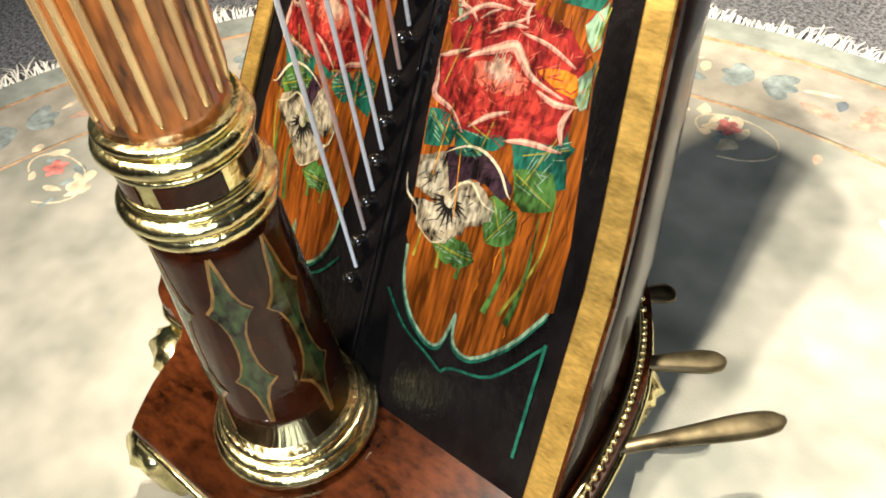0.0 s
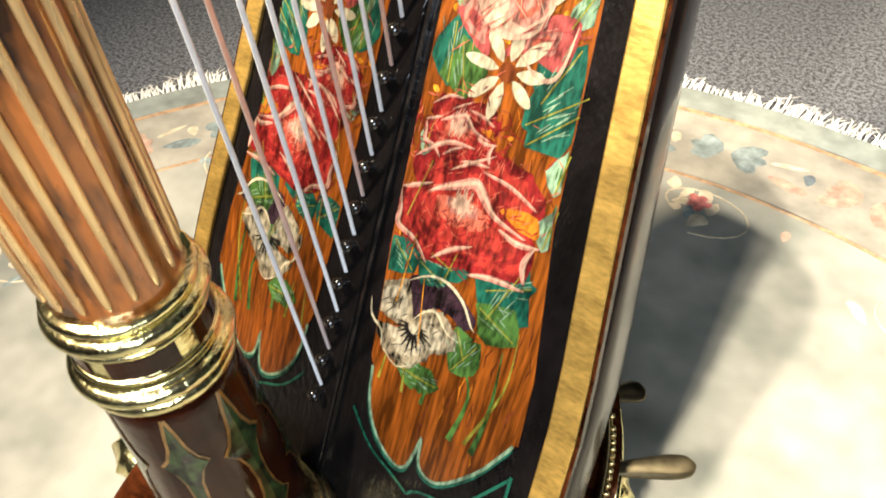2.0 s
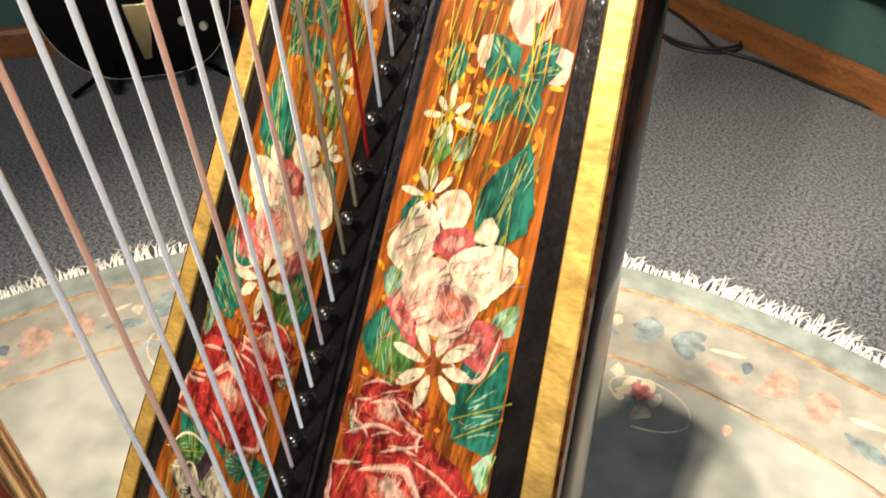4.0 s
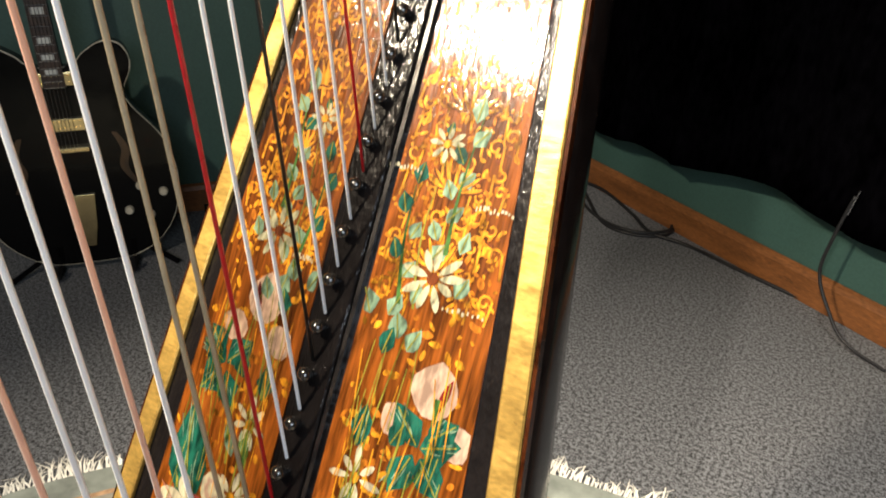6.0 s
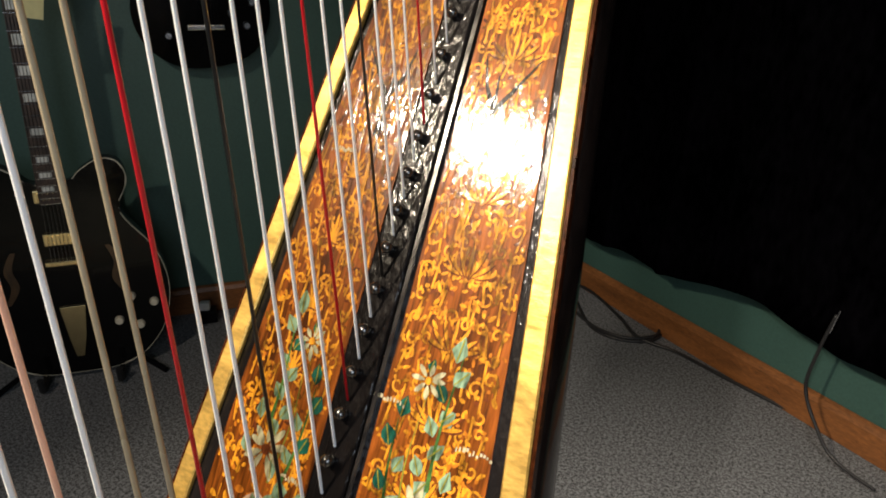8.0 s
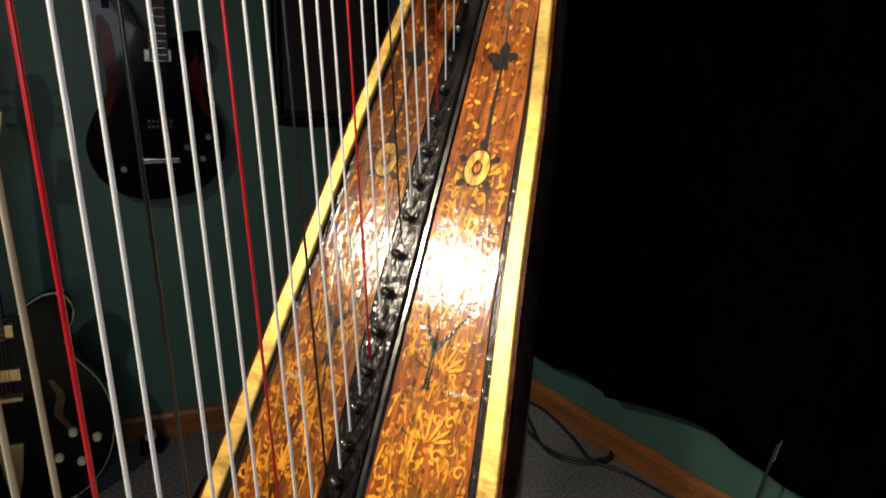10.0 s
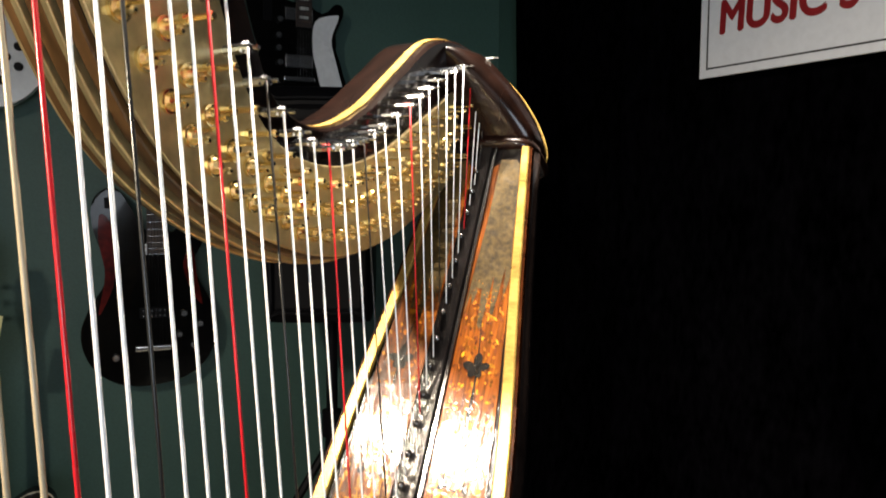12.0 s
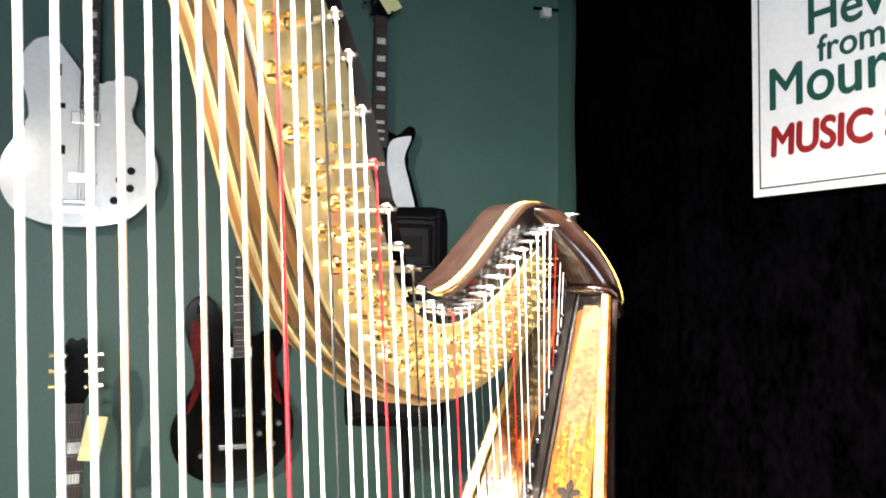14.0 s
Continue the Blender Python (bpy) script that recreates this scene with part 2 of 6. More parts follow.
def tube(bm, points, radii, seg=10, caps=True, mi=0):
    """A tube through points, with one radius or one for each."""
    pts = [Vector(p) for p in points]
    rad = radii if isinstance(radii, (list, tuple)) else [radii] * len(pts)
    rings, side = [], None
    for i, p in enumerate(pts):
        d = (pts[min(i + 1, len(pts) - 1)] - pts[max(i - 1, 0)]).normalized()
        if side is None:
            side = d.orthogonal().normalized()
        side = (side - d * side.dot(d)).normalized()
        up = d.cross(side)
        rings.append([bm.verts.new(p + (side * math.cos(2 * math.pi * k / seg) + up * math.sin(2 * math.pi * k / seg)) * rad[i]) for k in range(seg)])
    for r0, r1 in zip(rings, rings[1:]):
        for k in range(seg):
            f = bm.faces.new((r0[k], r0[(k + 1) % seg], r1[(k + 1) % seg], r1[k]))
            f.material_index = mi
    if caps:
        bm.faces.new(rings[0][::-1]).material_index = mi
        bm.faces.new(rings[-1]).material_index = mi


def lathe(bm, profile, centre=(0, 0), seg=48, mi=0):
    """Turns (radius, z) pairs about a vertical axis."""
    rings = [[bm.verts.new((centre[0] + r * math.cos(2 * math.pi * k / seg), centre[1] + r * math.sin(2 * math.pi * k / seg), z)) for k in range(seg)] for r, z in profile]
    for r0, r1 in zip(rings, rings[1:]):
        for k in range(seg):
            bm.faces.new((r0[k], r0[(k + 1) % seg], r1[(k + 1) % seg], r1[k])).material_index = mi
    bm.faces.new(rings[0][::-1])
    bm.faces.new(rings[-1])


def torus_profile(r, z, a, b, n=8):
    return [(r + a * math.cos(u), z + b * math.sin(u)) for u in [-math.pi / 2 + math.pi * i / n for i in range(n + 1)]]


def slab(bm, outline, place, h0, h1, mi=0, bevel=0.0):
    """A flat shape with thickness: outline points through place(a, b, h)."""
    lo = [bm.verts.new(place(a, b, h0)) for a, b in outline]
    hi = [bm.verts.new(place(a, b, h1)) for a, b in outline]
    n = len(outline)
    top = bm.faces.new(hi)
    fs = [top, bm.faces.new(lo[::-1])] + [bm.faces.new((lo[i], lo[(i + 1) % n], hi[(i + 1) % n], hi[i])) for i in range(n)]
    for f in fs:
        f.material_index = mi
    if bevel:
        r = bmesh.ops.bevel(bm, geom=list(top.edges), offset=bevel, segments=2, affect="EDGES", profile=0.6)
        for f in r["faces"]:
            f.material_index = mi


def smooth_line(pts, n=8, closed=False):
    """Catmull-Rom through 2D or 3D points."""
    p = [Vector(q) for q in pts]
    out, m = [], len(p)
    for i in range(m if closed else m - 1):
        a = p[(i - 1) % m] if closed or i else p[0]
        b, c = p[i], p[(i + 1) % m]
        d = p[(i + 2) % m] if closed or i < m - 2 else p[-1]
        for k in range(n):
            t = k / n
            out.append(0.5 * (2 * b + (c - a) * t + (2 * a - 5 * b + 4 * c - d) * t * t + (3 * b - a - 3 * c + d) * t ** 3))
    if not closed:
        out.append(p[-1])
    return [tuple(q) for q in out]


def lerp_table(table, v):
    xs, ys = zip(*table)
    return float(np.interp(v, xs, ys))


# ---------------------------------------------------------------- room
U, V = Vector((0.857, -0.515, 0)), Vector((0.515, 0.857, 0))
CORNER = Vector((-0.746, 2.875, 0))
R_LEFT, N_LEFT = Vector((0.638, 0.770, 0)), Vector((0.770, -0.638, 0))
HEIGHT = 2.75


def wall_matrix(along, normal, at):
    return Matrix(((along.x, 0, normal.x, at.x), (along.y, 0, normal.y, at.y), (0, 1, 0, 0), (0, 0, 0, 1)))


M_LEFT = wall_matrix(R_LEFT, N_LEFT, CORNER)          # a: along to the corner, b: up, c: into the room
M_RIGHT = wall_matrix(U, -V, CORNER)                  # a: away from the corner


def room():
    bm = bmesh.new()
    bmesh.ops.create_grid(bm, x_segments=40, y_segments=40, size=4.5)
    tagged(part("floor", bm, CARPET), "grey short-pile carpet over the whole shop floor", "carpet", kind="structure")
    far = CORNER + U * 4.4
    back = CORNER - R_LEFT * 5.0
    last = back + U * 4.6
    corners = [back, CORNER, far, last]
    for name, a, b, m in (("wall_left", back, CORNER, WALL_GREEN), ("wall_right", CORNER, far, WALL_GREEN),
                          ("wall_back", far, last, WALL_PLAIN), ("wall_side", last, back, WALL_PLAIN)):
        d = (b - a).normalized()
        out = Vector((-d.y, d.x, 0))
        bm = bmesh.new()
        vs = []
        for z in (0, HEIGHT):
            vs.append([bm.verts.new(p + Vector((0, 0, z))) for p in (a, b, b + out * 0.12, a + out * 0.12)])
        for i in range(4):
            bm.faces.new((vs[0][i], vs[0][(i + 1) % 4], vs[1][(i + 1) % 4], vs[1][i]))
        bm.faces.new(vs[0][::-1])
        bm.faces.new(vs[1])
        bmesh.ops.recalc_face_normals(bm, faces=bm.faces)
        tagged(part(name, bm, m), "dark teal green painted shop wall" if m is WALL_GREEN else "plain painted wall behind the camera", "wall", kind="structure")
    bm = bmesh.new()
    lo = [bm.verts.new(p + Vector((0, 0, HEIGHT))) for p in corners]
    hi = [bm.verts.new(p + Vector((0, 0, HEIGHT + 0.1))) for p in corners]
    bm.faces.new(lo), bm.faces.new(hi[::-1])
    for i in range(4):
        bm.faces.new((lo[i], lo[(i + 1) % 4], hi[(i + 1) % 4], hi[i]))
    bmesh.ops.recalc_face_normals(bm, faces=bm.faces)
    tagged(part("ceiling", bm, CEILING), "plain dark painted ceiling", "ceiling", kind="structure")
    for name, m, a0, a1 in (("baseboard", M_LEFT, -4.4, -0.022), ("baseboard", M_RIGHT, 0.003, 4.3)):
        bm = bmesh.new()
        prof = [(0.0, 0.003), (0.0, 0.020), (0.075, 0.020), (0.088, 0.014), (0.094, 0.006), (0.094, 0.003)]
        ends = [[bm.verts.new(m @ Vector((a, b + 0.002, c))) for b, c in prof] for a in (a0, a1)]
        for i in range(len(prof)):
            j = (i + 1) % len(prof)
            bm.faces.new((ends[0][i], ends[0][j], ends[1][j], ends[1][i]))
        bm.faces.new(ends[0]), bm.faces.new(ends[1][::-1])
        bmesh.ops.recalc_face_normals(bm, faces=bm.faces)
        tagged(part(name, bm, BASEBOARD), "brown stained wooden baseboard along the wall", "baseboard", kind="structure")


room()


def curtain():
    """Black cloth that hangs in soft folds in front of the wall, with an uneven hem."""
    bm = bmesh.new()
    nu, nz = 260, 26
    rnd = random.Random(4)
    phase = [rnd.uniform(0, 6.28) for _ in range(4)]
    sheets = []
    for back in (0.0, -0.006):
        grid = []
        for i in range(nu + 1):
            a = 0.185 + 3.3 * i / nu
            fold = 0.007 * math.sin(a * 9 + phase[0] + 1.8 * math.sin(a * 3.1)) + 0.004 * math.sin(a * 29 + phase[1] + 2 * math.sin(a * 5)) + 0.016 * math.exp(-((a - .72) / .02) ** 2) + 0.014 * math.exp(-((a - .47) / .03) ** 2)
            hem = 0.284 + 0.020 * math.sin(a * 5.2 + phase[2]) + 0.012 * math.sin(a * 13 + phase[3])
            col = []
            for k in range(nz + 1):
                s = k / nz
                z = hem + (2.70 - hem) * s
                c = 0.062 + fold * (1.15 - 0.5 * s) + back + 0.004 * math.sin(z * 9 + a * 7) + 0.055 * max(0.0, 1 - 2.4 * s) ** 2
                col.append(bm.verts.new(M_RIGHT @ Vector((a, z, c))))
            grid.append(col)
        sheets.append(grid)
        for i in range(nu):
            for k in range(nz):
                bm.faces.new((grid[i][k], grid[i + 1][k], grid[i + 1][k + 1], grid[i][k + 1]))
    for i in range(nu):
        bm.faces.new((sheets[0][i][0], sheets[1][i][0], sheets[1][i + 1][0], sheets[0][i + 1][0]))
    for k in range(nz):
        bm.faces.new((sheets[0][0][k], sheets[0][0][k + 1], sheets[1][0][k + 1], sheets[1][0][k]))
    ob = part("curtain", bm, VELVET, smooth=True)
    tagged(ob, "black cloth curtain hanging in soft folds before the green wall", "curtain")
    bm = bmesh.new()
    tube(bm, [M_RIGHT @ Vector((a, 2.712, 0.06)) for a in (0.1, 3.6)], 0.011)
    part("curtain_rod", bm, PLASTIC, ob)


curtain()


def text_part(name, words, size, at, material, parent, matrix, font_shear=0.0, squeeze=1.0, bold=0.0):
    cu = bpy.data.curves.new(name, "FONT")
    cu.body, cu.size, cu.extrude, cu.shear, cu.offset = words, size, 0.001, font_shear, 0.0
    tmp = bpy.data.objects.new(name, cu)
    scene.collection.objects.link(tmp)
    bpy.context.view_layer.update()
    me = bpy.data.meshes.new_from_object(tmp.evaluated_get(bpy.context.evaluated_depsgraph_get()))
    bpy.data.objects.remove(tmp)
    bm = bmesh.new()
    for k in range(5 if bold else 1):
        size_before = len(bm.verts)
        bm.from_mesh(me)
        bm.verts.ensure_lookup_table()
        dx, dy = ((0, 0), (bold, 0), (-bold, 0), (0, bold), (0, -bold))[k]
        bmesh.ops.transform(bm, matrix=matrix @ Matrix.Translation((at[0] + dx, at[1] + dy, at[2] + k * .00012)) @ Matrix.Diagonal((squeeze, 1, 1, 1)), verts=bm.verts[size_before:])
    for f in bm.faces:
        f.material_index = 0
    return part(name, bm, material, parent)


def sign():
    a0, z0, w, h = 1.003, 1.727, 0.95, 0.74
    r = root("shop_sign", tuple(M_RIGHT @ Vector((a0 + w / 2, z0, 0.098))), "white shop sign with black border, green and red lettering", "sign")
    place = lambda a, b, c: M_RIGHT @ Vector((a, b, c))
    bm = bmesh.new()
    slab(bm, [(a0, z0), (a0 + w, z0), (a0 + w, z0 + h), (a0, z0 + h)], place, 0.098, 0.106)
    part("board", bm, SIGN_WHITE, r)
    i, t = 0.020, 0.004
    for q in ((a0 + i, z0 + i, a0 + w - i, z0 + i + t), (a0 + i, z0 + h - i - t, a0 + w - i, z0 + h - i), (a0 + i, z0 + i + t, a0 + i + t, z0 + h - i - t), (a0 + w - i - t, z0 + i + t, a0 + w - i, z0 + h - i - t)):
        bm = bmesh.new()
        slab(bm, [(q[0], q[1]), (q[2], q[1]), (q[2], q[3]), (q[0], q[3])], place, 0.106, 0.1068)
        part("border_line", bm, SIGN_BLACK, r)
    text_part("lettering", "MUSIC S", 0.112, (a0 + 0.053, z0 + 0.104, 0.1065), SIGN_RED, r, M_RIGHT, 0.05, 0.85, 0.0034)
    text_part("lettering", "Mour", 0.158, (a0 + 0.046, z0 + 0.229, 0.1065), SIGN_GREEN, r, M_RIGHT, 0.0, 0.92, 0.0018)
    text_part("lettering", "from", 0.092, (a0 + 0.193, z0 + 0.324, 0.1065), SIGN_GREEN, r, M_RIGHT, 0.0, 0.95, 0.0012)
    text_part("lettering", "Hev", 0.135, (a0 + 0.162, z0 + 0.400, 0.1065), SIGN_GREEN, r, M_RIGHT, 0.0, 0.92, 0.0018)


sign()


# ---------------------------------------------------------------- rug
RUG_C, RUG_R = Vector((0.15, 0.10, 0)), 1.225


def rug():
    r = root("round_rug", (RUG_C.x, RUG_C.y, 0), "round cream wool rug with faded floral border and white fringe", "rug")
    place = lambda rr, an, z: (RUG_C.x + rr * math.cos(an), RUG_C.y + rr * math.sin(an), z)

    def ring(name, r0, r1, z0, z1, m, seg=160, wobble=0.0):
        bm = bmesh.new()
        prof = [(r0, z0), (r0, z1 - 0.001), (r0 + 0.001, z1), (r1 - 0.001, z1), (r1, z1 - 0.001), (r1, z0)]
        rings = []
        for k in range(seg):
            an = 2 * math.pi * k / seg
            w = wobble * math.sin(an * 37) + wobble * math.sin(an * 23 + 1)
            rings.append([bm.verts.new(place(max(a + w, 0.0005), an, z)) for a, z in prof])
        for k in range(seg):
            for i in range(len(prof) - 1):
                bm.faces.new((rings[k][i], rings[(k + 1) % seg][i], rings[(k + 1) % seg][i + 1], rings[k][i + 1]))
        bmesh.ops.recalc_face_normals(bm, faces=bm.faces)
        return part(name, bm, m, r)

    bm = bmesh.new()
    lathe(bm, [(0.976, 0.001), (0.976, 0.0082), (0.5, 0.0083), (0.002, 0.0084)], (RUG_C.x, RUG_C.y), 160)
    part("field", bm, RUG_FIELD, r)
    ring("border", 0.985, 1.152, 0.001, 0.0082, RUG)
    ring("edge_band", 1.164, RUG_R, 0.001, 0.0080, RUG_EDGE)
    ring("border_line", 1.152, 1.164, 0.001, 0.0072, RUG_LINE, wobble=0.0012)
    ring("border_line", 0.9765, 0.985, 0.001, 0.0072, RUG_LINE, wobble=0.0012)

    rnd = random.Random(8)

    def petal(bm, c, ang, ln, wd, z, mi):
        d, s = Vector((math.cos(ang), math.sin(ang), 0)), Vector((-math.sin(ang), math.cos(ang), 0))
        pts = [c + d * (ln * a) + s * (wd * b * rnd.uniform(.8, 1.2)) for a, b in ((0, .15), (.3, .8), (.65, 1), (.9, .6), (1, 0), (.9, -.6), (.65, -1), (.3, -.8), (0, -.15))]
        vs = [bm.verts.new((p.x, p.y, z)) for p in pts]
        mid = bm.verts.new((c.x + d.x * ln * .5, c.y + d.y * ln * .5, z + 0.0012))
        for i in range(len(vs)):
            bm.faces.new((vs[i], vs[(i + 1) % len(vs)], mid)).material_index = mi

    mats = [RUG_BLUE, RUG_ROSE, RUG_TAN, RUG_DARK, RUG_RED]
    n = 30
    for i in range(n):
        an = math.radians(93.2) + 2 * math.pi * i / n
        rad = 1.07
        c = Vector(place(rad, an, 0.0084))
        bm = bmesh.new()
        tang = an + math.pi / 2
        kind = i % 2
        for sgn in (1, -1):
            for k in range(3):
                base = 0 if kind == 0 else 1
                petal(bm, c + Vector((math.cos(tang), math.sin(tang), 0)) * 0.008 * sgn, tang + (0 if sgn > 0 else math.pi) + (k - 1) * 0.6, rnd.uniform(.045, .068), .016, 0.0084, base)
        petal(bm, c - Vector((math.cos(tang), math.sin(tang), 0)) * 0.075 - Vector((math.cos(an), math.sin(an), 0)) * .028, tang + 2.9, .07, .013, 0.0085, 1 - kind)
        petal(bm, c + Vector((math.cos(tang), math.sin(tang), 0)) * 0.10 + Vector((math.cos(an), math.sin(an), 0)) * .02, tang + 0.4, .06, .006, 0.0085, 2)
        petal(bm, c - Vector((math.cos(tang), math.sin(tang), 0)) * 0.135 - Vector((math.cos(an), math.sin(an), 0)) * .022, an, .03, .010, 0.0085, 3 if i % 3 == 0 else 2)
        part("woven_flower", bm, mats, r)["kind"] = "stuff"
    # looser sprays on the field, inside the border
    for i in range(15):
        an = math.radians(93) + 2 * math.pi * i / 15
        c = Vector(place(0.915, an, 0.0084))
        bm = bmesh.new()
        for k in range(12):
            q = c + Vector((rnd.gauss(0, .05), rnd.gauss(0, .028), 0))
            petal(bm, q, rnd.uniform(0, 6.28), rnd.uniform(.02, .045), rnd.uniform(.005, .012), 0.0084 + k * 0.00003, rnd.choice((1, 2, 2, 2, 0)))
        for k in range(5):
            petal(bm, c + Vector((0.0, 0.012, 0)), k * 1.256, .022, .008, 0.0089, 4)
        # scroll
        ang0 = rnd.uniform(0, 6)
        tube(bm, [(c.x + .10 * math.cos(ang0 + u) * (1 - u / 9), c.y + .06 * math.sin(ang0 + u) * (1 - u / 9), 0.0075) for u in [k * .3 for k in range(18)]], 0.0022, 5, mi=2)
        part("woven_spray", bm, mats, r)["kind"] = "stuff"
    # fringe, denser and longer in tufts
    bm = bmesh.new()
    for i in range(2600):
        an = 2 * math.pi * i / 2600 + rnd.uniform(-.002, .002)
        tuft = 0.045 + 0.020 * math.sin(an * 29) * math.sin(an * 11 + 2) + rnd.uniform(-.014, .014)
        ta, lift = rnd.gauss(0, 0.35), rnd.uniform(0.002, 0.016)
        p0 = Vector(place(RUG_R - 0.004, an, 0.004))
        d = Vector((math.cos(an + ta), math.sin(an + ta), 0))
        s = Vector((-d.y, d.x, 0)) * rnd.uniform(.0010, .0020)
        bend = Vector((-d.y, d.x, 0)) * rnd.gauss(0, .010)
        mid, end = p0 + d * tuft * .5 + Vector((0, 0, lift)), p0 + d * tuft + bend
        end.z = max(0.002, lift * rnd.uniform(0.1, 1.0))
        a = [bm.verts.new(v) for v in (p0 - s, p0 + s, mid + s, mid - s)]
        e = [bm.verts.new(end + s * .4), bm.verts.new(end - s * .4)]
        bm.faces.new(a), bm.faces.new((a[3], a[2], e[0], e[1]))
    ob = part("fringe", bm, FRINGE, r, "white cotton fringe")
    ob["kind"] = "stuff"


rug()

# ---------------------------------------------------------------- harp
SLOPE, FOOT_Y = 0.5549, 0.2023
TH = math.atan(SLOPE)
ALONG, OUT = Vector((0, math.sin(TH), math.cos(TH))), Vector((0, -math.cos(TH), math.sin(TH)))
XC = 0.004


def B(x, l, h=0.0):
    """A place on the soundboard: across, up along it, and out of it."""
    if x < 0:
        x *= lerp_table(LEFT, l)
    return Vector((XC + x, FOOT_Y, 0)) + ALONG * l + OUT * h


# the bass side of the board is narrower towards its foot
LEFT = [(.10, .86), (.39, .85), (.52, .845), (.66, .875), (.77, .905), (.90, .945), (1.05, .97), (1.2, 1.0), (1.8, 1.0)]


HALF = [(.10, .240), (.17, .237), (.39, .222), (.55, .197), (.77, .165), (.975, .136), (1.12, .118), (1.258, .100), (1.396, .086), (1.52, .068), (1.72, .043)]
GOLD_W = [(.17, .022), (.5, .020), (.9, .016), (1.3, .012), (1.7, .0070)]
PANEL = [(.26, .190), (.39, .182), (.51, .158), (.77, .130), (.975, .111), (1.12, .097), (1.258, .081), (1.396, .070), (1.52, .058), (1.68, .041)]
INNER = [(.25, .048), (.32, .040), (.45, .030), (.7, .022), (1.0, .021), (1.7, .0115)]
TOP = 1.70

harp = root("harp", (0, 0.35, 0), "antique pedal harp with painted amber soundboard and gilded pillar", "harp")


def half(l):
    return lerp_table(HALF, l)


def soundbox():
    n, m = 28, 26
    bm = bmesh.new()
    rows = []
    for i in range(n + 1):
        l = 0.17 + (TOP - 0.17) * i / n
        w = half(l)
        row = []
        for k in range(m + 1):
            u = math.pi * k / m
            c, s = math.cos(u), math.sin(u)
            x = (w + 0.002 + 0.007 * min(1, 3 * s)) * math.copysign(abs(c) ** 0.8, c)
            d = 0.004 + 0.90 * w * max(0.0, s) ** 0.85
            row.append(bm.verts.new(B(x, l, -d)))
        rows.append(row)
    for a, b in zip(rows, rows[1:]):
        for k in range(m):
            bm.faces.new((a[k], b[k], b[k + 1], a[k + 1]))
    bm.faces.new(rows[0]), bm.faces.new(rows[-1][::-1])
    for a, b in zip(rows, rows[1:]):
        bm.faces.new((a[0], a[-1], b[-1], b[0]))
    bmesh.ops.recalc_face_normals(bm, faces=bm.faces)
    part("soundbox", bm, SIDE_LACQUER, harp, "dark brown lacquered rounded soundbox", smooth=True)


soundbox()


def strip(l0, l1, inner, outer, h0, h1, n=30, side=1):
    """A long tapering strip on the board between two widths."""
    bm = bmesh.new()
    rows = []
    for i in range(n + 1):
        l = l0 + (l1 - l0) * i / n
        a, b = side * inner(l), side * outer(l)
        e = 0.0012 if abs(b - a) > .004 else 0
        q = math.copysign(e, b - a)
        rows.append([bm.verts.new(B(x, l, h)) for x, h in ((a, h0), (a, h1 - e), (a + q, h1), (b - q, h1), (b, h1 - e), (b, h0))])
    for r0, r1 in zip(rows, rows[1:]):
        for k in range(6):
            bm.faces.new((r0[k], r0[(k + 1) % 6], r1[(k + 1) % 6], r1[k]))
    bm.faces.new(rows[0]), bm.faces.new(rows[-1][::-1])
    bmesh.ops.recalc_face_normals(bm, faces=bm.faces)
    return bm


board = part("soundboard", strip(0.17, TOP, lambda l: -half(l), half, -0.006, 0.0), BLACK_LACQUER, harp, "black lacquered soundboard with painted flower panels")
for sd in (1, -1):
    gold = lambda l: half(l) - lerp_table(GOLD_W, l)
    part("gold_strip", strip(0.172, TOP - 0.012, gold, lambda l: half(l) + 0.0015, 0.0008, 0.005, side=sd), GOLD_LEAF, harp, "scratched gold leaf edge strip")
    part("edge_bead", strip(0.172, TOP - 0.012, lambda l: half(l) + 0.002, lambda l: half(l) + 0.0045, -0.004, 0.003, side=sd), MAHOGANY, harp)
# the raised rib that carries the pegs
taper = lambda l: lerp_table([(.19, .0130), (1.0, .0125), (1.7, .0062)], l)
part("string_rib", strip(0.19, TOP - 0.005, lambda l: -taper(l) - .001, taper, 0.0005, 0.0045), BLACK_LACQUER, harp, "raised black string rib")
part("rib_bead", strip(0.19, TOP - 0.005, lambda l: taper(l) + .0022, lambda l: taper(l) + .0055, 0.0005, 0.0040), PEG_BLACK, harp)


